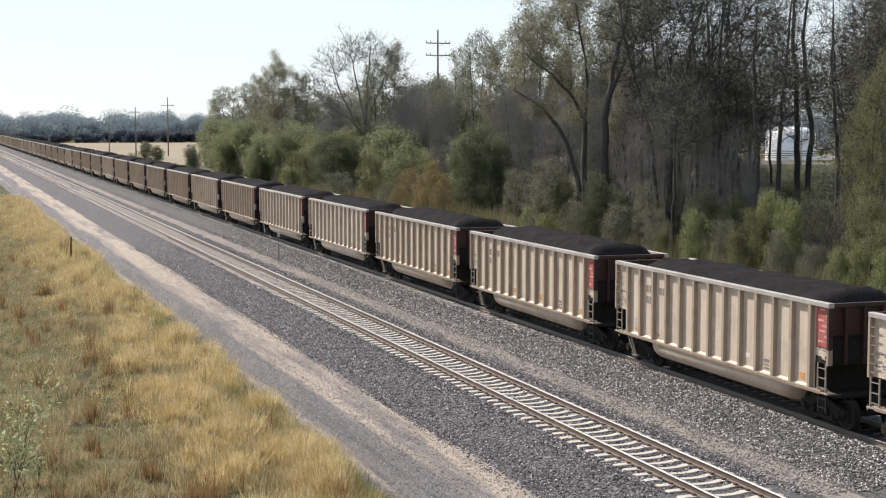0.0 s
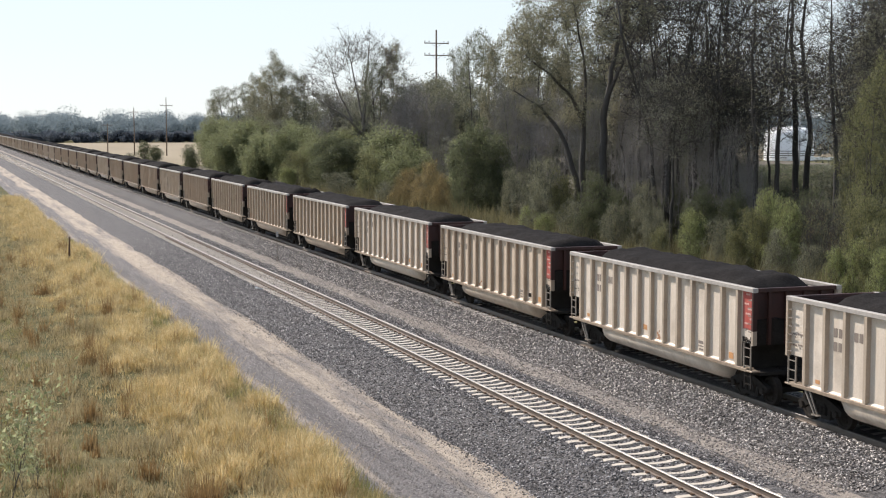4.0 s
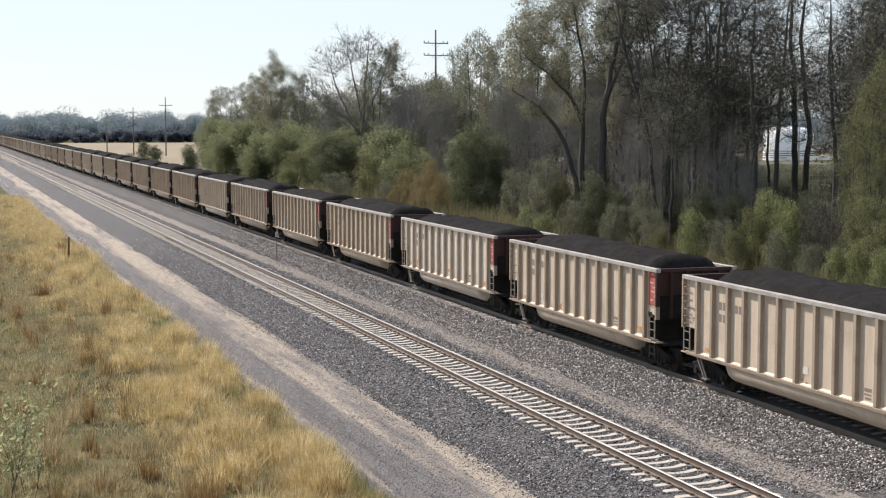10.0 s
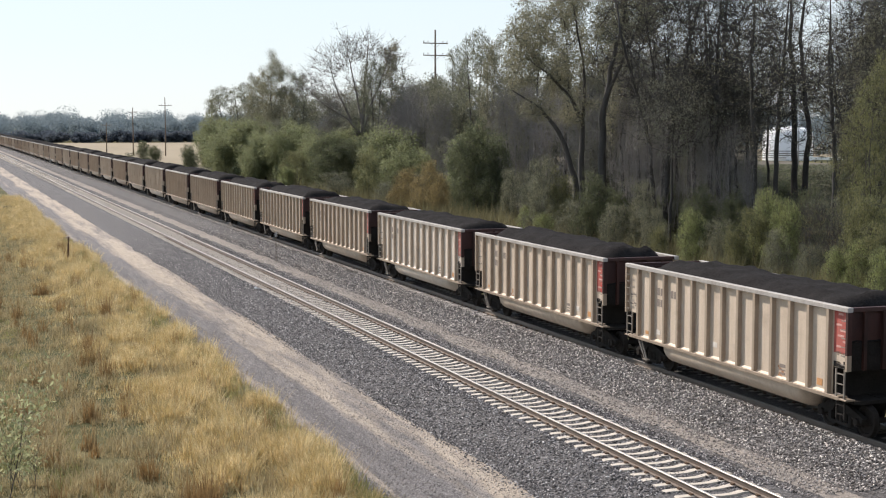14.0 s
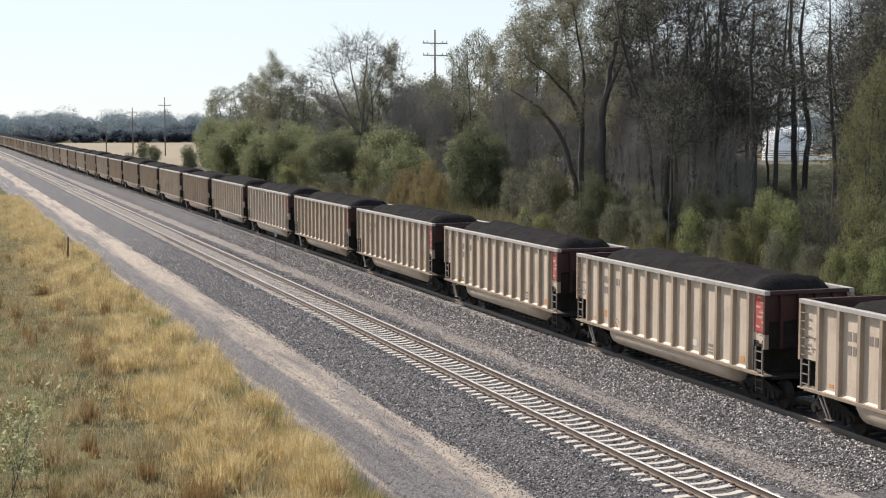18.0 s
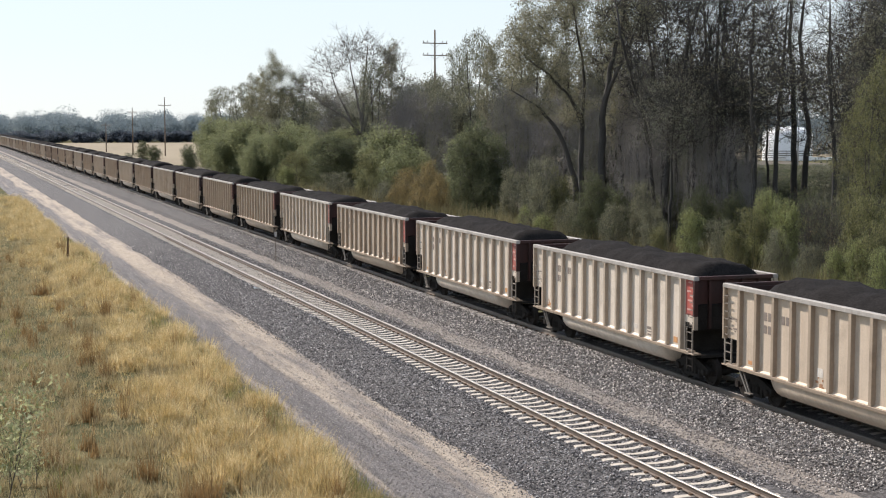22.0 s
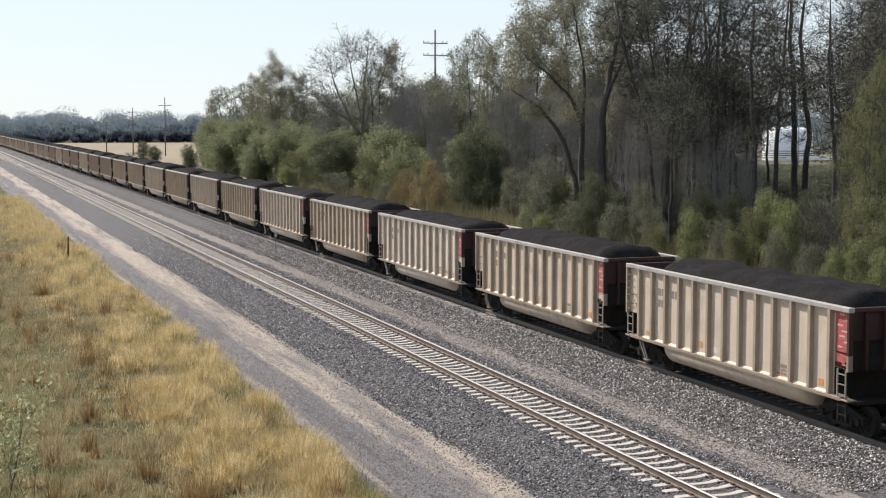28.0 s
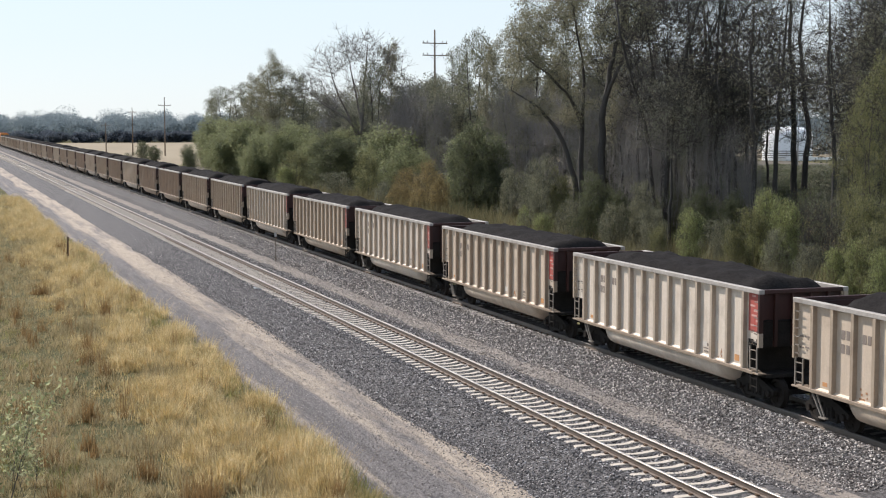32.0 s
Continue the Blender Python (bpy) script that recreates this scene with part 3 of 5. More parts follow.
def make_train():
    base = wagon()
    for o in base.children:
        if o.name.split(".")[0] in ("rib", "bogie"):
            o.location.y = along(o.location.y)
    cars = [base]
    lead = FIRST_Y
    while lead > 30:
        lead -= PITCH_CAR
    for i in range(1, CARS):
        cars.append(copy_thing(base, pose(FAR_C, lead + PITCH_CAR * i, 0)))
    base.matrix_basis = pose(FAR_C, lead, 0)
    part("end_panel", Geo().box(-1.474, -1.468, -7.16, -6.42, 1.99, 2.45), RED, cars[27], "faded red paint panel")
    rnd = random.Random(5)
    for i, c in enumerate(cars[:46]):
        # plates and scuffs that differ from wagon to wagon
        for k in range(rnd.choice((1, 1, 2))):
            y, z = RIBS[rnd.randrange(1, 11)] + 0.62, rnd.uniform(1.35, 1.55)
            part("placard", Geo().box(-1.475, -1.469, y - 0.15, y + 0.15, z, z + rnd.uniform(0.14, 0.26)), rnd.choice((ORANGE, PLACARD, PLACARD)), c)
        g, y = Geo(), RIBS[rnd.randrange(0, 12)] + 0.6
        for k in range(5):
            a = y + rnd.uniform(-0.2, 0.12)
            z = 1.22 + 0.07 * k
            g.box(-1.4735, -1.4695, a, a + rnd.uniform(0.05, 0.28) * (1 - 0.15 * k), z, z + 0.069)
        part("scuff", g, RUST_STAIN, c, "rusty scuffed patch")
    fit_length({o.data for c in cars for o in c.children if o.name.split(".")[0] not in ("rib", "bogie")} | set(COALS))
    for i, c in enumerate(cars):
        coal = new("coal_load", COALS[rnd.randrange(6)])
        coal.parent = c
        tagged(coal, "heaped black coal")
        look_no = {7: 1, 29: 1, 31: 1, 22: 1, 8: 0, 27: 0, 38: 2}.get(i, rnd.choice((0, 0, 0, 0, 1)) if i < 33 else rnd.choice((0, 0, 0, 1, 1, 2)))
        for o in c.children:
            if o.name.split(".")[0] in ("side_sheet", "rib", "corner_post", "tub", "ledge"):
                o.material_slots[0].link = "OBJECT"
                o.material_slots[0].material = (SHADED_PAINTS if o.name.split(".")[0] in ("rib", "corner_post") else SHEETS)[look_no]
    return cars, lead


TRAIN, LEAD_Y = make_train()


def locomotive():
    loco = empty("locomotive", "orange diesel locomotive pushing at the rear of the coal train", "locomotive", "rear locomotives")
    part("hood", Geo().prism([(-0.95, 1.5), (0.95, 1.5), (0.95, 4.1), (0.7, 4.45), (-0.7, 4.45), (-0.95, 4.1)], -7.2, 10.2), LOCO_ORANGE, loco, bevel=0.04)
    cab = part("cab", Geo().prism([(-1.5, 1.5), (1.5, 1.5), (1.5, 4.2), (1.0, 4.65), (-1.0, 4.65), (-1.5, 4.2)], -9.3, -7.2), LOCO_ORANGE, loco, bevel=0.04)
    for x in (-0.75, 0.75):
        part("windscreen", Geo().box(x - 0.4, x + 0.4, -9.33, -9.28, 3.5, 4.1), GLASS, cab)
    part("nose", Geo().prism([(-0.9, 1.5), (0.9, 1.5), (0.9, 3.2), (0.6, 3.4), (-0.6, 3.4), (-0.9, 3.2)], -10.8, -9.3), LOCO_ORANGE, loco, bevel=0.05)
    part("walkway", Geo().box(-1.55, 1.55, -11.0, 11.0, 1.35, 1.5), LOCO_DARK, loco)
    part("fuel_tank", Geo().prism([(-1.2, 0.35), (1.2, 0.35), (1.5, 0.7), (1.5, 1.3), (-1.5, 1.3), (-1.5, 0.7)], -3.2, 3.2), LOCO_DARK, loco)
    for y in (-7.0, 7.0):
        b = part("bogie", Geo().box(-1.2, 1.2, y - 2.4, y + 2.4, 0.45, 0.95), BLACK, loco)
        for w in (-1.9, 0, 1.9):
            part("wheelset", Geo().rod((-0.8, y + w, 0.52), (0.8, y + w, 0.52), 0.52, 18), WHEEL, b)
    part("radiator_wing", Geo().box(-1.5, 1.5, 6.6, 9.9, 3.7, 4.5), LOCO_ORANGE, loco, bevel=0.05)
    for x in (-1.5, 1.5):
        g = Geo()
        for i in range(12):
            y = -6.8 + 1.6 * i
            g.rod((x, y, 1.5), (x, y, 2.5), 0.02, 5)
        g.rod((x, -6.8, 2.5), (x, 10.8, 2.5), 0.02, 5)
        part("handrail", g, GALV, loco)
    return loco


LOCO_STEP = 22.4
loco_a = locomotive()
LOCOS = [loco_a, copy_thing(loco_a, pose(FAR_C, 0, 0))]


# ---- trees and shrubs ----
def leaves_mesh(name, centres, size, material, seed, flat=0.0):
    """Many small folded leaves, each a pair of triangles, round the given places."""
    r = np.random.default_rng(seed)
    n = len(centres)
    a = r.normal(size=(n, 3))
    a /= np.linalg.norm(a, axis=1)[:, None]
    b = np.cross(a, r.normal(size=(n, 3)))
    b /= np.linalg.norm(b, axis=1)[:, None]
    if flat:
        a[:, 2] = a[:, 2] * (1 - flat) - flat
    s = size * r.uniform(0.6, 1.4, n)[:, None]
    c = np.asarray(centres)
    up = np.cross(a, b) * s * 0.18
    v = np.stack([c - a * s * 0.6 - b * s * 0.3, c + b * s * 0.42 + up, c + a * s * 0.75], 1).reshape(-1, 3)
    f = np.arange(3 * n).reshape(-1, 3)
    me = bpy.data.meshes.new(name)
    me.vertices.add(len(v))
    me.vertices.foreach_set("co", v.astype(np.float32).ravel())
    me.loops.add(f.size)
    me.loops.foreach_set("vertex_index", f.astype(np.int32).ravel())
    me.polygons.add(len(f))
    me.polygons.foreach_set("loop_start", np.arange(0, f.size, 3, dtype=np.int32))
    me.update(calc_edges=True)
    me.materials.append(material)
    return me


def grow(g, tips, rnd, p, d, length, radius, level, deep, droop, wiggle, kids, spread, thin=0.0, bare=0.35):
    """One limb and, at its side and end, the next finer limbs."""
    n = 5 if level < 2 else 3
    path, radii = [p], [radius]
    for i in range(n):
        d = (d + Vector((rnd.gauss(0, wiggle), rnd.gauss(0, wiggle), rnd.gauss(0, wiggle) + droop * (level > 0)))).normalized()
        p = p + d * length / n
        path.append(p)
        radii.append(max(thin, radius * (1 - 0.72 * (i + 1) / n)))
    g.tube(path, radii, 7 if level == 0 else 5 if level == 1 else 3)
    if level >= deep:
        tips.extend(path[1:])
        return
    if level == deep - 1:
        tips.extend(path[2:])
    for k in range(kids[min(level, len(kids) - 1)]):
        t = rnd.uniform(bare, 1.0) if level == 0 else rnd.uniform(0.25, 1.0)
        i = min(int(t * n), n - 1)
        q = path[i].lerp(path[i + 1], t * n - i)
        side = d.orthogonal().normalized()
        side.rotate(Matrix.Rotation(rnd.uniform(0, math.tau), 3, d))
        grow(g, tips, rnd, q, (d + side * rnd.uniform(0.6, 1.2) * spread).normalized(), length * rnd.uniform(0.42, 0.68) * (1.15 - 0.35 * t),
             radius * (1 - 0.72 * t) * 0.62, level + 1, deep, droop, wiggle * 1.25, kids, spread, thin)


def tree(name, label, category, seed, height, stems=1, trunk=0.55, deep=3, kids=(9, 6, 5), spread=0.8, droop=0.02, wiggle=0.12, leaf=0.2, per_tip=6, cloud=0.45,
         bark=None, foliage=None, girth=0.02, hang=0.0, low=0.0, thin=0.0, lean=(0.1, 0.5), base=(0.03, 0.10), gaps=-0.26, clump=0.45, bare=0.35):
    """A plant of that height, with its base at the origin: one or more stems, limbs, and a crown of small leaves."""
    rnd = random.Random(seed)
    t = empty(name, label, category)
    geos, tips = [], []
    for s in range(stems):
        a = rnd.uniform(0, math.tau)
        tilt = rnd.uniform(0.05, 0.16) if stems == 1 else rnd.uniform(*lean)
        foot = Vector((math.cos(a), math.sin(a), 0)) * (0 if stems == 1 else rnd.uniform(*base) * height)
        g = Geo()
        grow(g, tips, rnd, foot - Vector((0, 0, 0.3)), Vector((math.cos(a) * tilt, math.sin(a) * tilt, 1)).normalized(), height * trunk * rnd.uniform(0.85, 1.0), height * girth, 0, deep, droop, wiggle, kids, spread, thin, bare)
        geos.append(g)
    k = height / max(v[2] for g in geos for v in g.v)
    stem, twigs = Geo(), Geo()
    for g in geos:
        g.v = [(x * k, y * k, z * k if z > 0 else z) for x, y, z in g.v]
        if per_tip:
            stem.add(g.v, g.f)
        else:
            # the stem itself is the first tube; its finer limbs make up the bare crown
            part("stem", Geo().add(g.v[:42], [f for f in g.f if max(f) < 42]), bark or BARK, t, smooth=True)
            twigs.add(g.v[42:], [tuple(q - 42 for q in f) for f in g.f if min(f) >= 42])
    if per_tip:
        part("trunk", stem, bark or BARK, t, smooth=True)
    else:
        tagged(part("crown", twigs, bark or BARK, t, "leafless crown of fine twigs"), kind="stuff")
    if per_tip:
        r = np.random.default_rng(seed)
        tips = np.array([tuple(p * k) for p in tips])
        tips = tips[tips[:, 2] > low * height]
        tips = tips[np.array([noise.noise((p[0] * clump, p[1] * clump, p[2] * clump + seed)) > gaps for p in tips])]
        c = np.repeat(tips, per_tip, axis=0) + r.normal(scale=cloud, size=(len(tips) * per_tip, 3)) * np.array([1, 1, 0.8])
        if hang:
            c[:, 2] -= hang * r.random(len(c)) ** 1.5
        c = c[c[:, 2] > 0.15]
        o = new("crown", leaves_mesh("crown", c, leaf, foliage, seed, 0.5 if hang else 0.0))
        o.parent = t
    return t


OLIVE = leafy("olive_leaves", (0.145, 0.141, 0.093), (0.341, 0.322, 0.217))
GREEN = leafy("green_leaves", (0.127, 0.145, 0.075), (0.349, 0.364, 0.194))
DARK_GREEN = leafy("dark_leaves", (0.071, 0.083, 0.047), (0.178, 0.191, 0.103))
MURKY = leafy("murky_leaves", (0.106, 0.110, 0.082), (0.262, 0.262, 0.194))
YELLOW_GREEN = leafy("yellowing_leaves", (0.096, 0.101, 0.046), (0.282, 0.276, 0.134))
RUSTY = leafy("rust_leaves", (0.165, 0.130, 0.060), (0.40, 0.315, 0.150))
GREY_GREEN = leafy("grey_leaves", (0.113, 0.118, 0.076), (0.306, 0.304, 0.208))
LUSH_GREEN = leafy("lush_leaves", (0.139, 0.163, 0.066), (0.407, 0.429, 0.197))
# far foliage: distance haze is mixed into the leaf colour, paler and bluer
HAZED_LEAVES = leafy("hazed_leaves", (0.195, 0.238, 0.255), (0.225, 0.272, 0.290))
# the shade at the foot of the far woods, given as dark leaves
SHADED_LEAVES = leafy("shaded_leaves", (0.095, 0.110, 0.132), (0.125, 0.145, 0.172))
BRIGHT = leafy("bright_leaves", (0.10, 0.125, 0.04), (0.62, 0.62, 0.36))


def lumps(seed, count, reach, z0, z1, size, lean=(0.0, 0.0)):
    """Overlapping uneven masses that make up a crown: centre, radii and weight of each."""
    r = random.Random(seed)
    out = []
    for i in range(count):
        f = (i + 0.5) / count
        z = z0 + (z1 - z0) * f
        a, q = i * 2.4 + r.uniform(-0.5, 0.5), reach * math.sin(math.pi * (0.18 + 0.74 * f)) ** 0.8 * r.uniform(0.35, 0.75)
        s = size * r.uniform(0.7, 1.2)
        out.append((q * math.cos(a) + lean[0] * f, q * math.sin(a) + lean[1] * f, z, s * r.uniform(0.85, 1.2), s * r.uniform(0.85, 1.2), s * r.uniform(0.7, 1.0), s * s))
    return out


def clump_places(rnd, blobs, count, apart):
    """Places for the clumps of leaves, mostly near the outside of the masses, none too close to another."""
    places, weights = [], [b[6] for b in blobs]
    for tries in range(count * 12):
        if len(places) >= count:
            break
        x, y, z, rx, ry, rz, w = rnd.choices(blobs, weights)[0]
        d = Vector((rnd.gauss(0, 1), rnd.gauss(0, 1), rnd.gauss(0, 1))).normalized() * rnd.random() ** 0.45 * (1 + max(0, rnd.gauss(-0.1, 0.42)))
        p = Vector((x + d.x * rx, y + d.y * ry, max(0.35, z + d.z * rz)))
        if all((p - q).length_squared > apart * apart for q in places):
            places.append(p)
    return places


def branched(name, label, category, seed, stems, blobs, clumps=90, apart=0.7, leaves=90, leaf=0.13, spread=0.6, foliage=None, bark=None, droop=0.0, twigs=3,
             twig=1.0, tip=0.014, bare=0.0, girth=1.0, rise=0.5, apart_stems=False):
    """A plant whose stems (few bends each: x, y, z and radius) send a limb to every clump of its crown; each limb is as thick as what it carries asks."""
    rnd = random.Random(seed)
    rs = np.random.default_rng(seed)
    t = empty(name, label, category)
    nodes, chains = [], []          # node: place, parent, direction, least radius

    for bends in stems:
        chain = []
        for (ax, ay, az, ar), (bx, by, bz, br) in zip(bends, bends[1:]):
            a, b = Vector((ax, ay, az)), Vector((bx, by, bz))
            n = max(2, int((b - a).length / 0.9))
            for i in range(n + (bends[-1] == (bx, by, bz, br))):
                f = i / n
                wob = Vector((rnd.gauss(0, 0.05), rnd.gauss(0, 0.05), 0)) * (b - a).length / n
                nodes.append([a.lerp(b, f) + wob, chain[-1] if chain else None, (b - a).normalized(), ar + (br - ar) * f])
                chain.append(len(nodes) - 1)
        chains.append(("stem", chain))
    trunk_nodes = len(nodes)
    places = clump_places(rnd, blobs, clumps, apart)
    spot = np.array([n[0][:] for n in nodes])
    places.sort(key=lambda p: np.min(np.sum((spot - np.array(p[:])) ** 2, axis=1)))
    for c in places:
        spot = np.array([n[0][:] for n in nodes])
        gap = spot - np.array(c[:])
        dist = np.sqrt((gap ** 2).sum(1))
        cost = dist + 0.9 * np.maximum(0, gap[:, 2] + 0.35 * dist) + 3.0 * (spot[:, 2] < bare)
        k = int(np.argmin(cost))
        p0, d0 = nodes[k][0], nodes[k][2]
        way = c - p0
        long = way.length
        if long < 0.05:
            continue
        bend = p0 + (way.normalized() * 0.45 + d0 * 0.4 + Vector((0, 0, 0.2))) * long * 0.5
        n = max(2, min(6, int(long / 0.7)))
        chain = [k]
        for i in range(1, n + 1):
            f = i / n
            p = p0 * (1 - f) ** 2 + bend * 2 * f * (1 - f) + c * f * f
            if i < n:
                p = p + Vector((rnd.gauss(0, 1), rnd.gauss(0, 1), rnd.gauss(0, 1))) * 0.05 * long / n ** 0.5
            nodes.append([p, chain[-1], (p - nodes[chain[-1]][0]).normalized(), tip])
            chain.append(len(nodes) - 1)
        chains.append(("limb", chain))
    load = [0.0] * len(nodes)
    for i in range(len(nodes) - 1, -1, -1):
        load[i] = max(load[i], (tip * 1.3) ** 2.3)
        if nodes[i][1] is not None:
            load[nodes[i][1]] += load[i] if i >= trunk_nodes else 0
    own, wood = {}, []
    for kind, chain in chains:
        path = [nodes[i][0] for i in chain]
        if kind == "stem":
            wood.append(Geo().tube(path, [nodes[i][3] for i in chain], 8))
            own.update((i, len(wood) - 1) for i in chain)
        else:
            rad = [girth * load[i] ** (1 / 2.3) for i in chain[1:]]
            own.update((i, own[chain[0]]) for i in chain[1:])
            wood[own[chain[0]]].tube(path, [rad[0]] + rad, 5 if rad[0] > 0.05 else 3)
    if apart_stems:
        for g in wood:
            part("stem", g, bark or BARK, t, smooth=True)
    else:
        whole = Geo()
        for g in wood:
            whole.add(g.v, g.f)
        part("trunk", whole, bark or BARK, t, smooth=True)
    fine = Geo()
    for c in places:
        for i in range(twigs):
            d = Vector((rnd.gauss(0, 1) + 0.25 * c.x / (1 + abs(c.x)), rnd.gauss(0, 1), rnd.gauss(rise, 0.8) - droop * 0.6)).normalized() * spread * twig * rnd.uniform(0.9, 2.0)
            fine.tube([c, c + d], [tip, tip * 0.5], 3)
    if fine.v:
        tagged(part("spray" if leaves else "crown", fine, bark or BARK, t), kind="stuff")
    if leaves:
        c = np.array([p[:] for p in places])
        many = np.maximum(3, (leaves * rs.uniform(0.35, 1.5, len(c)))).astype(int)
        c = np.repeat(c, many, axis=0)
        off = rs.normal(size=c.shape)
        off *= (spread * rs.random(len(c)) ** 0.4 / np.linalg.norm(off, axis=1))[:, None] * np.array([1.15, 1.15, 0.8]) * 1.3
        c = c + off
        if droop:
            c[:, 2] -= droop * rs.random(len(c)) ** 1.6
        c = c[c[:, 2] > 0.1]
        o = new("crown", leaves_mesh("crown", c, leaf, foliage, seed, 0.45 if droop else 0.0))
        o.parent = t
    return t


def pole_stems(count, height, radius, seed, lean=0.08, base=0.3, crook=0.15):
    """Upright stems with two bends each, standing close together."""
    r = random.Random(seed)
    out = []
    for i in range(count):
        a, q = i * math.tau / count + r.uniform(-0.4, 0.4), base * (count > 1)
        x, y = q * math.cos(a), q * math.sin(a)
        h, w = height * r.uniform(0.82, 1.0), radius * r.uniform(0.75, 1.0)
        e = [lean * h * r.uniform(0.3, 1.0) * f for f in (math.cos(a), math.sin(a))]
        out.append(((x, y, -0.4, w * 1.25), (x + e[0] * 0.25 + r.gauss(0, crook), y + e[1] * 0.25, h * 0.4, w * 0.85), (x + e[0] * 0.6, y + e[1] * 0.6 + r.gauss(0, crook), h * 0.72, w * 0.55), (x + e[0], y + e[1], h, w * 0.14)))
    return out


# the big cottonwood: two upright trunks and two long limbs leaning out over the shrubs
BIG_STEMS = [((0.7, 0, -0.4, 0.42), (0.75, 0.1, 6, 0.33), (0.7, 0.2, 10.7, 0.28), (1.4, 0.1, 15.0, 0.20), (2.4, 0.0, 19.0, 0.12), (2.9, 0.2, 23.0, 0.04)),
             ((0.8, 0.2, 11.5, 0.20), (1.9, -0.4, 14.5, 0.15), (3.6, -0.5, 18.6, 0.09), (4.4, -0.3, 22.0, 0.03)),
             ((-0.9, 0.8, -0.4, 0.32), (-1.0, 0.9, 6.2, 0.26), (-1.0, 1.0, 10.4, 0.20), (-2.0, 0.7, 12.6, 0.15), (-4.0, 0.2, 14.6, 0.10), (-6.2, -0.2, 16.4, 0.04)),
             ((-1.2, -0.6, -0.4, 0.30), (-1.5, -0.7, 5.6, 0.24), (-2.9, -0.9, 9.6, 0.18), (-4.6, -1.1, 11.7, 0.12), (-6.8, -1.3, 13.1, 0.05)),
             ((-1.0, 1.0, 10.6, 0.16), (-0.9, 1.2, 15.0, 0.12), (-1.8, 1.4, 20.0, 0.06), (-2.2, 1.4, 23.0, 0.03))]
BIG_LUMPS = [(-5.6, -0.4, 17.2, 1.9, 1.8, 1.7, 2.6), (-3.4, 0.8, 19.6, 2.0, 1.8, 1.8, 2.8), (-6.4, -1.0, 14.4, 1.5, 1.5, 1.2, 1.3), (-3.0, 0.0, 15.6, 1.7, 1.6, 1.3, 1.6), (-4.6, -1.2, 11.6, 1.5, 1.5, 1.0, 0.9),
             (-1.6, 1.2, 21.6, 2.0, 2.0, 1.6, 2.2), (2.6, 0.0, 21.6, 2.2, 2.0, 1.8, 2.4), (4.3, -0.4, 19.4, 1.5, 1.5, 1.6, 1.3), (1.0, 0.4, 18.2, 1.3, 1.4, 1.6, 0.8), (-1.6, 0.6, 12.0, 1.3, 1.3, 1.6, 0.7), (3.4, -0.3, 15.5, 1.1, 1.1, 1.3, 0.5)]
# the bare tree: limbs fan out from a short trunk
FAN_STEMS = [((0, 0, -0.4, 0.36), (0.2, 0, 5.0, 0.30), (0.1, 0.1, 9.0, 0.24), (0.5, 0.3, 15.0, 0.14), (0.9, 0.3, 20.5, 0.04)),
             ((0.15, 0, 6.0, 0.20), (-1.2, 0.3, 9.5, 0.15), (-3.0, 0.4, 14.0, 0.09), (-4.2, 0.2, 18.5, 0.03)),
             ((0.1, 0, 7.5, 0.18), (-1.6, -0.6, 10.0, 0.13), (-4.6, -0.8, 12.0, 0.08), (-7.2, -0.9, 14.8, 0.03)),
             ((0.15, 0, 8.0, 0.17), (1.4, -0.4, 12.5, 0.12), (3.0, -0.4, 17.0, 0.07), (3.8, -0.5, 20.0, 0.03)),
             ((0.2, 0, 5.0, 0.17), (2.4, 0.6, 8.0, 0.11), (5.0, 0.8, 11.5, 0.06), (6.4, 0.9, 14.5, 0.03)),
             ((0.1, 0.1, 9.5, 0.16), (-0.6, 0.6, 13.5, 0.11), (-1.4, 0.9, 18.0, 0.06), (-1.9, 1.0, 21.5, 0.02))]
FAN_LUMPS = [(-4.0, 0.2, 18.0, 2.2, 2.0, 2.4, 2.4), (-1.6, 0.8, 19.6, 2.0, 2.0, 2.2, 2.4), (0.9, 0.3, 19.4, 1.9, 1.9, 2.4, 2.2), (3.4, -0.5, 18.0, 2.0, 2.0, 2.4, 2.0), (-6.4, -0.8, 14.4, 1.9, 1.8, 1.9, 1.8), (5.8, 0.8, 13.6, 1.9, 1.8, 1.9, 1.4),
             (-3.4, -0.4, 12.8, 2.2, 2.0, 1.9, 1.6), (2.0, 0.0, 13.5, 2.2, 2.0, 2.4, 1.4), (0.0, 0.3, 15.0, 2.0, 1.8, 2.0, 1.2)]

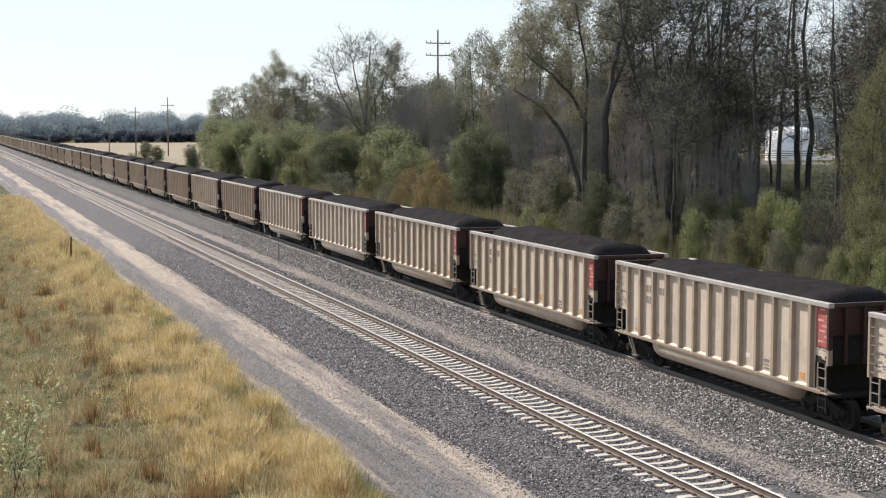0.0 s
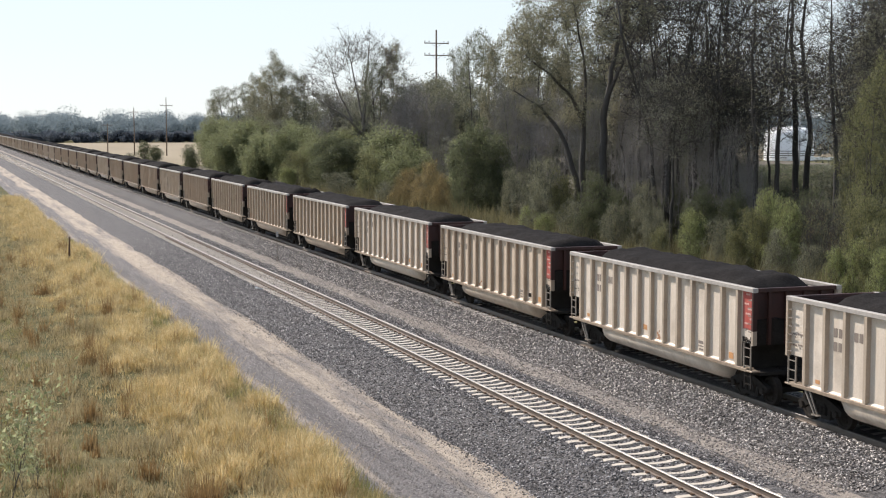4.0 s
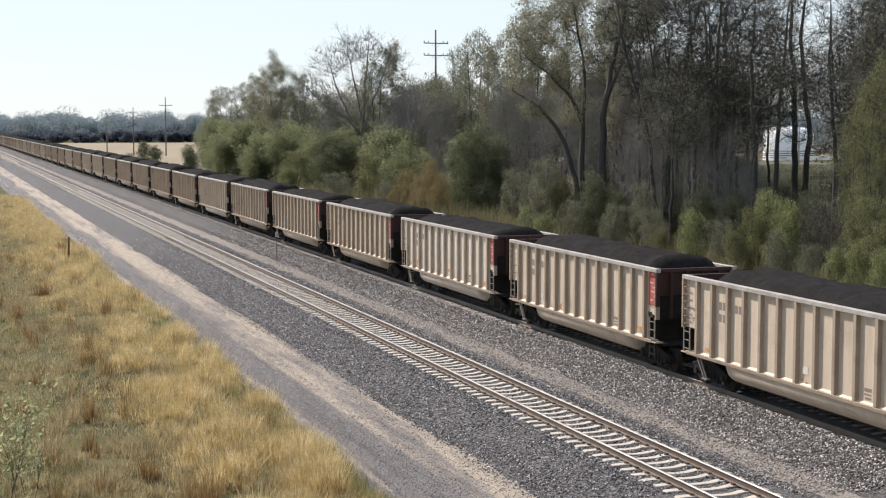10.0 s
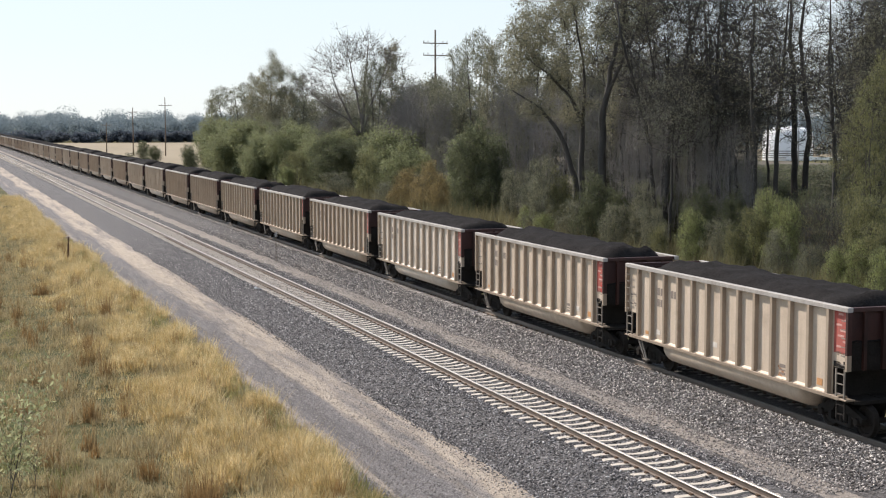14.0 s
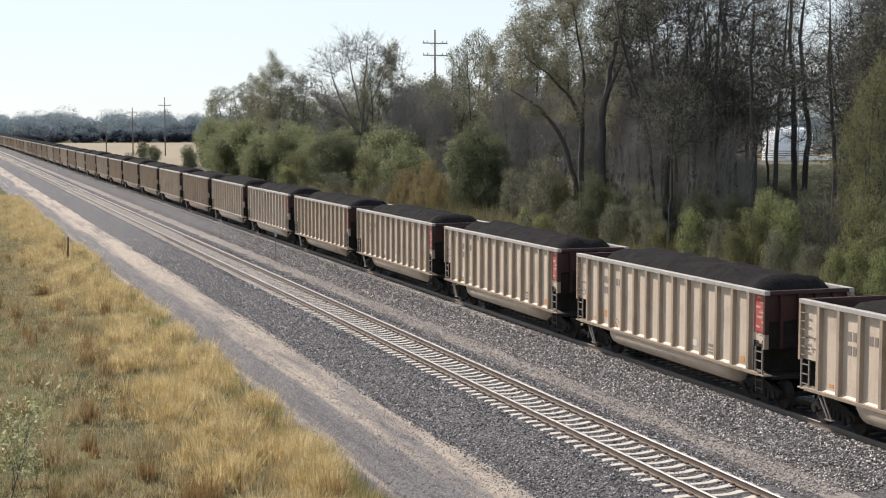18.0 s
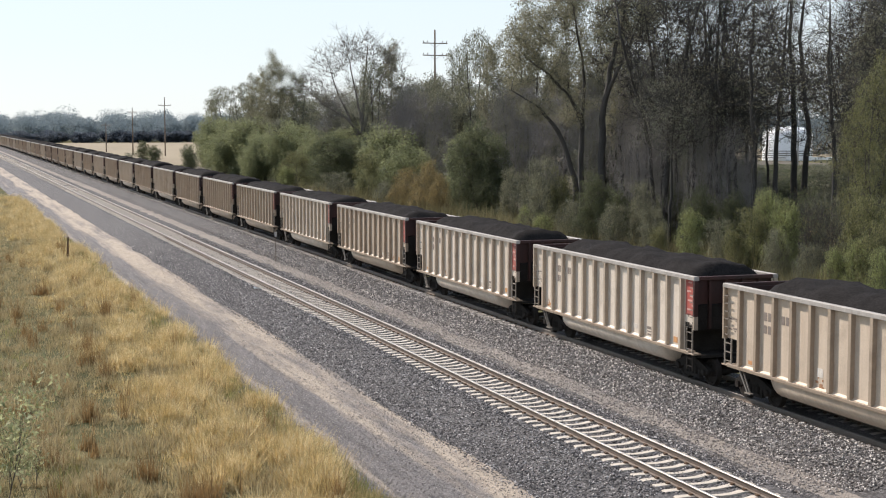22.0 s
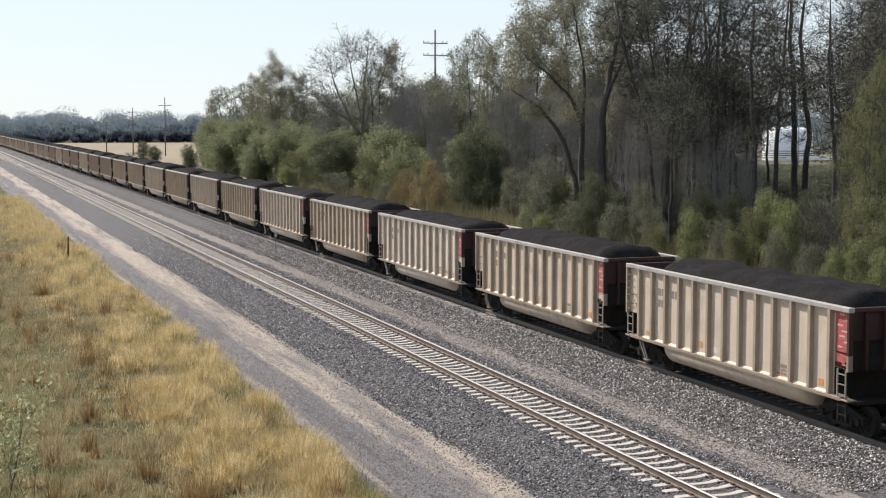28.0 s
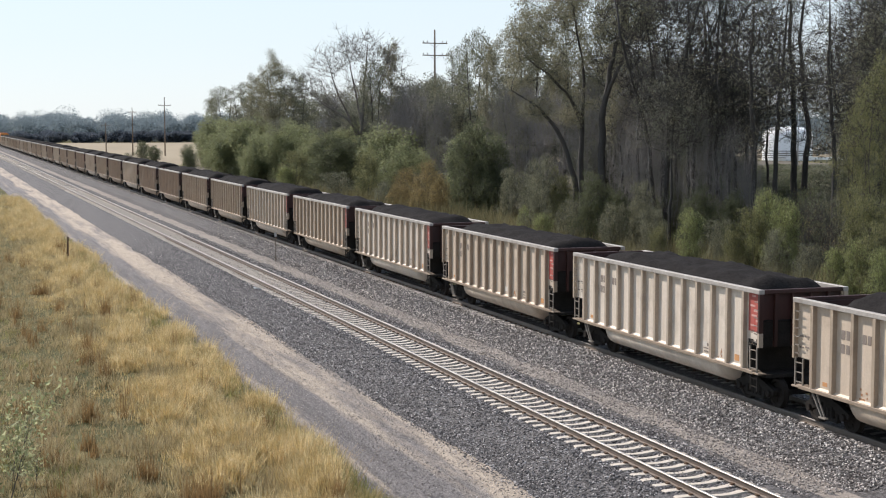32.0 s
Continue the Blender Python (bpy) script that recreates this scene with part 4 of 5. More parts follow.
KINDS = {
    "BIG": branched("cottonwood", "tall cottonwood with long leaning limbs and thinning olive leaves", "tree", 41, BIG_STEMS, BIG_LUMPS, 210, 0.68, 200, 0.105, 0.68, OLIVE, twigs=4, tip=0.016, bare=6.0),
    "FAN": branched("bare_tree", "large leafless tree with grey limbs fanning upwards", "tree", 42, FAN_STEMS, FAN_LUMPS, 380, 0.5, 0, 0.1, 0.8, None, BARK_PALE, twigs=7, twig=1.25, tip=0.015, bare=5.0, rise=1.0),
    "WILLOW_A": branched("willow", "low willow with soft olive foliage hanging to the ground", "tree", 43, pole_stems(4, 7.6, 0.11, 1, 0.25, 0.1), lumps(1, 20, 3.7, 1.2, 8.4, 1.8), 220, 0.5, 120, 0.19, 0.62, GREEN, droop=1.2, twigs=0),
    "WILLOW_B": branched("willow", "low willow with drooping green foliage, a ragged top", "tree", 44, pole_stems(3, 7.6, 0.11, 2, 0.3, 0.1), lumps(2, 18, 3.8, 1.4, 8.2, 1.8), 210, 0.5, 120, 0.19, 0.62, GREEN, droop=1.5, twigs=0),
    "CROWN_A": branched("tree", "broad tree with an uneven olive crown of separate leafy masses", "tree", 45, pole_stems(2, 18.0, 0.26, 3, 0.12, 0.15, 0.4), lumps(3, 18, 5.2, 6.5, 18.4, 1.9), 210, 0.7, 140, 0.15, 0.72, OLIVE, twigs=3, bare=4.0),
    "CROWN_B": branched("tree", "tall tree, gaps of sky between its olive leaf masses", "tree", 46, pole_stems(1, 18.5, 0.28, 4, 0.08, 0, 0.4), lumps(4, 16, 5.0, 7.5, 18.6, 1.7), 190, 0.7, 130, 0.145, 0.68, OLIVE, twigs=4, bare=4.0),
    "CROWN_C": branched("tree", "slender tree with thin pale leaves and visible twigs", "tree", 47, pole_stems(2, 17.0, 0.17, 5, 0.2, 0.1, 0.4), lumps(5, 16, 4.0, 4.0, 17.0, 1.6), 190, 0.62, 62, 0.16, 0.66, GREY_GREEN, twigs=5, bare=3.0),
    "SLIM_A": branched("cottonwood", "tall dark straight trunk, few leaves high up", "tree", 48, pole_stems(1, 23.0, 0.25, 6, 0.08, 0, 0.35), lumps(6, 12, 3.4, 10.5, 23.0, 1.6), 120, 0.7, 24, 0.085, 0.66, OLIVE, BARK_DARK, twigs=9, twig=1.3, bare=7.0),
    "SLIM_B": branched("cottonwood", "tall dark forked trunk, thin twigs against the sky", "tree", 49, pole_stems(2, 23.0, 0.21, 7, 0.14, 0.1, 0.5), lumps(7, 12, 3.6, 10.0, 23.0, 1.5), 125, 0.66, 14, 0.085, 0.66, OLIVE, BARK_DARK, twigs=10, twig=1.3, bare=7.0),
    "SLIM_C": branched("cottonwood", "tall dark tree with crooked limbs, almost leafless", "tree", 50, pole_stems(2, 22.0, 0.19, 8, 0.24, 0.1, 0.7), lumps(8, 13, 4.2, 9.5, 22.5, 1.6), 140, 0.66, 12, 0.085, 0.66, GREY_GREEN, BARK_DARK, twigs=11, twig=1.4, bare=7.0),
    "HIGH": branched("tree", "dark tree with its crown high above bare trunks", "tree", 59, pole_stems(1, 15.5, 0.16, 19, 0.16, 0.15, 0.5), lumps(19, 14, 4.4, 10.2, 16.0, 1.6), 130, 0.66, 55, 0.105, 0.74, MURKY, BARK_DARK, twigs=9, twig=1.3, bare=7.0),
    "MURK": branched("tree", "dense dark tree standing deep in the belt", "tree", 51, pole_stems(2, 13.0, 0.17, 9, 0.1, 0.15, 0.3), lumps(9, 18, 4.2, 2.5, 13.6, 1.9), 190, 0.7, 130, 0.165, 0.78, MURKY, BARK_DARK, twigs=4, bare=1.0),
    "OLIVE": branched("tree", "leafy tree turning yellow-green at the belt's edge", "tree", 52, pole_stems(3, 11.0, 0.12, 10, 0.2, 0.1, 0.3), lumps(10, 18, 3.4, 1.6, 11.8, 1.3), 240, 0.5, 120, 0.095, 0.46, YELLOW_GREEN, twigs=3, droop=0.3),
    "DARK": branched("shrub", "dense dark green shrub below the trees", "shrub", 53, pole_stems(5, 6.0, 0.07, 11, 0.3, 0.06), lumps(11, 18, 2.8, 1.1, 7.7, 1.4), 200, 0.44, 115, 0.12, 0.5, DARK_GREEN, twigs=2),
    "YELLOW": branched("shrub", "yellowing shrub at the edge of the tree belt", "shrub", 54, pole_stems(5, 3.4, 0.045, 12, 0.4, 0.05), lumps(12, 16, 2.3, 0.7, 4.2, 0.95), 170, 0.34, 100, 0.08, 0.37, YELLOW_GREEN, twigs=3, tip=0.008),
    "GREY": branched("shrub", "grey-green shrub with uneven twiggy top", "shrub", 55, pole_stems(6, 4.4, 0.05, 13, 0.35, 0.05), lumps(13, 16, 2.5, 0.8, 5.1, 1.05), 170, 0.36, 90, 0.085, 0.41, GREY_GREEN, twigs=5, tip=0.008),
    "LUSH": branched("shrub", "fresh green shrub with upright shoots", "shrub", 56, pole_stems(6, 3.6, 0.04, 14, 0.3, 0.05), lumps(14, 16, 2.3, 0.6, 4.3, 0.85), 180, 0.33, 95, 0.085, 0.36, LUSH_GREEN, twigs=4, twig=1.4, tip=0.008, rise=1.0),
    "RUST": branched("shrub", "rust-brown autumn shrub behind the train", "shrub", 57, pole_stems(6, 4.2, 0.045, 15, 0.4, 0.05), lumps(15, 16, 2.7, 0.6, 4.6, 1.05), 170, 0.38, 90, 0.095, 0.43, RUSTY, twigs=4, tip=0.008, rise=1.0),
    "BRUSH": branched("thicket", "low brown brushwood of bare shoots", "shrub", 60, pole_stems(6, 5.6, 0.035, 20, 0.3, 0.05, 0.2), lumps(20, 12, 2.2, 1.2, 5.4, 0.9), 150, 0.36, 6, 0.08, 0.4, RUSTY, BARK, twigs=7, twig=1.5, tip=0.008, rise=1.2),
    "THICKET": branched("thicket", "grey leafless thicket of upright saplings", "shrub", 58, pole_stems(6, 11.5, 0.055, 16, 0.16, 1.3, 0.3), lumps(16, 14, 2.9, 3.0, 11.0, 1.5), 210, 0.45, 0, 0.1, 0.7, None, BARK_GREY, twigs=7, twig=1.5, tip=0.010, bare=1.0, rise=1.3, apart_stems=True),
}
HEIGHTS = {"BIG": 24, "FAN": 22, "WILLOW_A": 10, "WILLOW_B": 10, "CROWN_A": 20, "CROWN_B": 20, "CROWN_C": 18, "SLIM_A": 24, "SLIM_B": 24, "SLIM_C": 24, "HIGH": 17, "MURK": 15, "OLIVE": 13, "DARK": 9,
           "YELLOW": 5, "GREY": 6, "LUSH": 5, "RUST": 5.5, "BRUSH": 6, "THICKET": 12}
USED = set()
PLANT = random.Random(3)


def plant(kind, x, y, height, turn=None, wide=1.0):
    k = height / HEIGHTS[kind]
    turn = PLANT.uniform(0, 360) if turn is None else turn
    m = pose(x, y, ground_z(x, y) - 0.05, 0, 0, turn) @ Matrix.Diagonal((k * wide, k * wide, k, 1))
    if kind in USED:
        o = copy_thing(KINDS[kind], m)
    else:
        o = KINDS[kind]
        USED.add(kind)
    o.matrix_basis = m
    return o


# the far end of the belt: hanging willows before taller trees
for row in (("WILLOW_A", 56.0, 302.8, 11.6, None, 1.01), ("WILLOW_B", 57.0, 322.7, 10.8, None, 0.64), ("WILLOW_B", 55.0, 277.4, 10.6, None, 1.01), ("WILLOW_A", 52.0, 275.5, 8.1, None, 1.02),
            ("CROWN_C", 62.0, 328.5, 18.2, None, 0.98), ("CROWN_C", 63.0, 313.5, 18.8, None, 0.78), ("CROWN_A", 60.0, 268.7, 22.3, None, 0.72), ("CROWN_B", 64.0, 305.1, 20.0, None, 0.67),
            ("CROWN_C", 66.0, 368.2, 16.4, None, 0.69), ("WILLOW_A", 52.0, 241.2, 8.7, None, 0.96), ("WILLOW_B", 50.0, 239.7, 6.7, None, 0.92), ("WILLOW_B", 54.0, 235.7, 10.8, None, 0.76),
            ("CROWN_C", 64.0, 267.9, 19.7, None, 0.64), ("GREY", 53.0, 319.1, 4.3, None, 0.73), ("DARK", 46.0, 280.1, 5.4, None, 0.77)):
    plant(*row)
# the bare tree, the shrubs below it and the rusty clump
for row in (("FAN", 61.0, 215.8, 22.8, -16, 1.14), ("CROWN_B", 66.0, 216.4, 22.4, None, 0.50), ("CROWN_C", 62.0, 211.7, 19.8, None, 0.60), ("DARK", 51.0, 194.2, 9.0, None, 1.16),
            ("DARK", 54.0, 196.0, 8.3, None, 0.97), ("YELLOW", 49.0, 206.8, 6.2, None, 0.80), ("LUSH", 47.0, 205.1, 3.9, None, 0.90), ("WILLOW_B", 55.0, 219.3, 9.3, None, 0.87),
            ("YELLOW", 48.0, 166.9, 6.8, None, 0.57), ("GREY", 47.0, 176.3, 4.2, None, 1.15), ("GREY", 47.0, 157.2, 3.6, None, 1.01), ("RUST", 48.5, 153.8, 5.3, None, 0.73),
            ("RUST", 49.5, 150.1, 6.2, None, 0.65), ("RUST", 47.5, 139.6, 5.3, None, 0.50), ("RUST", 46.5, 151.4, 3.6, None, 0.70), ("RUST", 46.0, 141.8, 3.8, None, 0.75),
            ("THICKET", 58.0, 187.6, 13.2, None, 0.69), ("THICKET", 60.0, 184.3, 13.6, None, 0.76), ("THICKET", 62.0, 195.4, 14.9, None, 0.64), ("CROWN_C", 64.0, 192.9, 14.9, None, 0.73),
            ("THICKET", 58.0, 170.5, 12.6, None, 0.56), ("THICKET", 60.0, 228.4, 13.9, None, 0.78), ("THICKET", 57.0, 188.1, 11.0, None, 0.71), ("CROWN_C", 66.0, 180.6, 22.5, None, 0.50),
            ("CROWN_C", 68.0, 193.2, 21.1, None, 0.50), ("CROWN_B", 64.0, 168.3, 20.4, None, 0.50), ("CROWN_C", 70.0, 217.8, 16.3, None, 0.64), ("CROWN_C", 66.0, 195.2, 16.9, None, 0.56),
            ("FAN", 70.0, 196.1, 16.6, 40, 0.71), ("DARK", 51.0, 139.2, 10.8, None, 0.71), ("DARK", 52.0, 136.7, 9.3, None, 0.63), ("DARK", 50.5, 142.3, 9.0, None, 0.50),
            ("GREY", 52.0, 132.2, 6.0, None, 0.53), ("THICKET", 58.0, 150.0, 13.9, None, 0.61), ("CROWN_C", 60.0, 152.6, 14.6, None, 0.69), ("LUSH", 47.0, 116.3, 3.2, None, 0.66)):
    plant(*row)
# the big cottonwood and the dark slender trunks
for row in (("BIG", 51.5, 112.7, 22.8, -25, 1.00), ("CROWN_A", 63.0, 154.3, 24.0, None, 0.60), ("CROWN_B", 68.0, 156.4, 25.6, None, 0.62), ("CROWN_B", 58.0, 118.7, 23.5, None, 0.50),
            ("CROWN_A", 70.0, 149.5, 24.4, None, 0.63), ("THICKET", 56.0, 114.6, 15.0, None, 0.50), ("THICKET", 57.0, 112.4, 15.6, None, 0.50), ("THICKET", 60.0, 115.7, 16.3, None, 0.50),
            ("THICKET", 59.0, 123.6, 14.3, None, 0.50), ("THICKET", 62.0, 124.5, 16.9, None, 0.50), ("THICKET", 58.0, 136.2, 12.5, None, 0.70), ("THICKET", 60.0, 148.5, 13.9, None, 0.69),
            ("THICKET", 60.0, 132.6, 13.5, None, 0.64), ("THICKET", 51.0, 103.4, 10.0, None, 0.61), ("THICKET", 51.5, 99.3, 11.0, None, 0.60), ("THICKET", 51.5, 94.6, 10.4, None, 0.54),
            ("THICKET", 52.0, 91.5, 9.6, None, 0.50), ("THICKET", 52.0, 88.5, 8.2, None, 0.50), ("MURK", 58.0, 107.9, 16.3, None, 0.50), ("MURK", 66.0, 125.0, 16.2, None, 0.52),
            ("MURK", 68.0, 119.7, 16.3, None, 0.50), ("MURK", 70.0, 138.0, 16.6, None, 0.56), ("MURK", 72.0, 156.0, 18.0, None, 0.70), ("MURK", 72.0, 168.2, 17.8, None, 0.75),
            ("MURK", 74.0, 134.2, 16.2, None, 0.57), ("MURK", 70.0, 176.1, 16.7, None, 0.76), ("SLIM_A", 53.0, 96.1, 21.5, None, 1.00), ("SLIM_B", 54.0, 95.4, 21.9, None, 1.00),
            ("SLIM_A", 52.0, 88.2, 20.3, None, 1.00), ("SLIM_C", 55.0, 95.2, 21.1, None, 1.00), ("SLIM_B", 54.0, 104.8, 21.6, None, 1.00), ("SLIM_A", 54.0, 100.2, 21.1, None, 1.00),
            ("SLIM_A", 55.0, 90.5, 20.6, None, 1.00), ("SLIM_C", 55.0, 104.2, 22.4, None, 1.00), ("SLIM_A", 53.0, 80.3, 19.6, None, 1.00), ("SLIM_C", 56.0, 81.5, 19.1, None, 1.00),
            ("SLIM_B", 58.0, 82.6, 20.0, None, 1.00), ("SLIM_B", 56.0, 112.3, 21.9, None, 1.00), ("SLIM_C", 58.0, 119.8, 23.1, None, 1.00), ("CROWN_A", 66.0, 95.4, 18.6, None, 0.50),
            ("CROWN_B", 62.0, 88.9, 18.4, None, 0.50)):
    plant(*row)
# shrubs at the foot of the trees
for row in (("GREY", 47.0, 112.1, 7.7, None, 0.53), ("GREY", 49.0, 120.0, 6.3, None, 0.53), ("YELLOW", 48.0, 111.0, 6.1, None, 0.50), ("DARK", 47.0, 102.6, 6.6, None, 0.66),
            ("GREY", 46.0, 104.7, 4.4, None, 0.67), ("LUSH", 45.0, 107.9, 3.1, None, 0.75), ("GREY", 46.5, 98.4, 4.5, None, 0.63), ("DARK", 50.0, 104.3, 5.0, None, 0.90),
            ("GREY", 49.0, 98.4, 6.1, None, 0.53), ("GREY", 47.0, 92.7, 4.4, None, 0.61), ("YELLOW", 45.0, 88.3, 3.4, None, 0.50), ("LUSH", 45.5, 84.9, 4.8, None, 0.50),
            ("DARK", 50.0, 91.8, 5.9, None, 0.70), ("DARK", 52.0, 99.8, 5.7, None, 0.68), ("GREY", 46.0, 81.7, 4.4, None, 0.62), ("YELLOW", 45.0, 78.5, 3.8, None, 0.50),
            ("LUSH", 47.5, 79.2, 6.2, None, 0.50), ("LUSH", 47.0, 76.2, 5.7, None, 0.50), ("YELLOW", 46.0, 78.0, 5.2, None, 0.50), ("DARK", 51.0, 89.0, 5.7, None, 0.71),
            ("GREY", 45.5, 74.7, 4.2, None, 0.53), ("BRUSH", 47.0, 73.3, 5.9, None, 0.50), ("GREY", 50.0, 76.2, 6.0, None, 0.50), ("DARK", 51.0, 80.1, 6.2, None, 0.59),
            ("BRUSH", 46.0, 69.5, 5.3, None, 0.50), ("BRUSH", 48.0, 76.9, 5.7, None, 0.50), ("LUSH", 44.0, 66.6, 3.8, None, 0.50), ("GREY", 44.5, 69.9, 3.8, None, 0.50),
            ("OLIVE", 50.5, 72.7, 14.6, None, 0.50), ("OLIVE", 52.0, 76.6, 12.5, None, 0.50), ("YELLOW", 46.0, 66.7, 6.6, None, 0.50), ("YELLOW", 45.0, 64.1, 5.4, None, 0.50),
            ("LUSH", 44.5, 65.3, 4.3, None, 0.50), ("LUSH", 43.5, 61.7, 4.2, None, 0.50)):
    plant(*row)
# the belt's depth: low growth below, darker trees behind; a gap under the leaves shows the tank


def open_to_tank(x, y):
    return 28.9 < math.degrees(math.atan2(x, y)) < 34.3


for i in range(30):
    x, y = PLANT.uniform(60, 92), 80 + 7 * i + PLANT.uniform(-4, 4)
    if not open_to_tank(x, y):
        plant(("MURK", "CROWN_C", "MURK")[i % 3], x, y, PLANT.uniform(11, 15), None, 1.15)
for i in range(16):
    x, y = PLANT.uniform(90, 130), 80 + 13 * i + PLANT.uniform(-5, 5)
    if not open_to_tank(x, y):
        plant("MURK", x, y, PLANT.uniform(12, 16), None, 1.3)
for i in range(15):
    x, y = 57 + PLANT.uniform(-2, 4), 158 + 9.5 * i + PLANT.uniform(-3, 3)
    plant(("WILLOW_A", "MURK", "WILLOW_B")[i % 3], x, y, PLANT.uniform(8, 10.5) if i < 6 else PLANT.uniform(9.5, 12), None, 1.15)
for i in range(12):
    x, y = 68 + PLANT.uniform(-3, 8), 175 + 15 * i + PLANT.uniform(-3, 3)
    plant(("CROWN_B", "CROWN_C", "MURK")[i % 3], x, y, 13.5 + PLANT.uniform(0, 3.5), None, 1.2)
for i, a in enumerate((27.4, 28.3, 29.2, 30.1, 34.4, 35.3, 31.3, 33.3)):
    a, q = radians(a), 108 + 9 * (i % 3) + PLANT.uniform(-3, 3) + (i > 5) * 28
    plant("HIGH", q * math.sin(a), q * math.cos(a), PLANT.uniform(13.5, 15) if i < 4 else PLANT.uniform(16, 18), None, 1.0)
for i, a in enumerate((27.2, 29.0, 30.4, 32.0, 34.3, 35.2)):
    a, q = radians(a), 112 + 11 * (i % 3)
    plant(("SLIM_C", "SLIM_B")[i % 2], q * math.sin(a), q * math.cos(a), 25 + (i % 4), None, 1.05)
for i in range(16):
    x, y = PLANT.uniform(52, 58), 76 + 6.5 * i
    plant(("DARK", "GREY")[i % 2], x, y, PLANT.uniform(5.4, 6.4) if y < 108 else PLANT.uniform(3.8, 4.8), None, 1.2)
for i in range(50):
    a, q = radians(29.0 + 6.1 * PLANT.random()), 108 + 4.4 * i
    plant(("DARK", "GREY", "DARK")[i % 3], q * math.sin(a), q * math.cos(a), max(1.2, min(PLANT.uniform(4.6, 5.6), 10.4 - 0.0285 * q)), None, 1.8 if q < 200 else 2.6)


# ---- far woods ----
def woodland(name, label, belts, leaf, material, seed, many):
    """Far woods: rounded uneven crowns side by side, each of three masses of leaves."""
    r = np.random.default_rng(seed)
    pts = []
    for x0, x1, y0, y1, h, count in belts:
        for i in range(count):
            x, y = r.uniform(x0, x1), r.uniform(y0, y1)
            hh = h * r.uniform(0.72, 1.08)
            if math.hypot(x - 205, y - 332) < 26:
                continue
            for k in range(3):
                c = np.array([x + r.normal() * hh * 0.3, y + r.normal() * hh * 0.3, -1 + hh * (0.30 + 0.17 * k)])
                u = r.normal(size=(many, 3))
                u *= (r.random(many) ** 0.4 / np.linalg.norm(u, axis=1))[:, None]
                p = c + u * hh * np.array([0.44, 0.44, 0.36]) * r.uniform(0.75, 1.1)
                pts.append(p[p[:, 2] > -0.9])
    return tagged(new(name, leaves_mesh(name, np.concatenate(pts), leaf, material, seed)), label, "woods", kind="stuff")


woodland("far_woods", "grey-green woods along the horizon, leaves tinted with haze", ((0, 190, 705, 770, 12.5, 95), (0, 260, 980, 1100, 17, 70), (64, 71, 814, 828, 17.5, 5)), 0.6, HAZED_LEAVES, 3, 620)
woodland("far_woods", "woods beyond the fields, leaves tinted with haze", ((-300, 0, 705, 770, 12.5, 60), (190, 420, 705, 770, 12.5, 40), (-400, 0, 980, 1100, 17, 40), (260, 700, 980, 1100, 17, 40), (150, 420, 352, 470, 18, 110)), 0.8, HAZED_LEAVES, 5, 200)
woodland("far_hedge", "dark low leaves for the shaded foot of the far woods", ((10, 150, 690, 697, 5.6, 95),), 0.5, SHADED_LEAVES, 4, 420)
for x, y, h in ((50, 300, 4.0), (46.5, 330, 5.0), (50, 372, 5.5), (44, 350, 3.0), (62, 380, 4.5), (57, 395, 3.0)):
    plant("GREY" if h < 5 else "DARK", x, y, h)


# ---- poles, post, tank ----
def utility_pole(x, y, height, arms, turn=0, width=2.5):
    t = empty("utility_pole", "weathered wooden utility pole with crossarms", "utility pole", "utility poles", pose(x, y, ground_z(x, y), 0, 0, turn))
    part("pole", Geo().tube([Vector((0, 0, -0.3)), Vector((0.03, 0, height * 0.5)), Vector((0, 0, height))], [0.19, 0.16, 0.11], 10), WOOD, t, smooth=True)
    for z in arms:
        a = part("crossarm", Geo().box(-width / 2, width / 2, -0.16, -0.05, z - 0.07, z + 0.07), WOOD, t, bevel=0.01)
        for px in (-width / 2 + 0.1, -width / 2 + 0.75, width / 2 - 0.75, width / 2 - 0.1):
            part("insulator", Geo().tube([Vector((px, -0.1, z + 0.07)), Vector((px, -0.1, z + 0.2)), Vector((px, -0.1, z + 0.34))], [0.03, 0.08, 0.05], 8), CERAMIC, a)
        for s in (-1, 1):
            part("brace", Geo().rod((s * 0.75, -0.1, z - 0.07), (0, -0.12, z - 0.65), 0.022, 5), GALV, a)
    return t


utility_pole(68.5, 203.8, 22.8, (20.9, 19.2,), 6, 3.8)
utility_pole(75.5, 201.4, 18.3, (17.9, 16.2,), 6, 3.8)
utility_pole(63.4, 425.4, 16.5, (14.2,), 6, 3.6)
utility_pole(55.1, 430.3, 13.7, (12.4,), 6, 2.4)
utility_pole(53.1, 478.5, 9.4, (8.6,), 6, 3.0)

post = empty("trackside_post", "thin dark steel marker post between the tracks", "post", m=pose(22.3, 100.3, -0.62))
part("shaft", Geo().rod((0, 0, -0.2), (0, 0, 2.1), 0.026, 8), BLACK_RAIL, post)
part("plate", Geo().box(-0.09, 0.09, -0.05, -0.038, 1.75, 2.1), GALV, post, bevel=0.003)

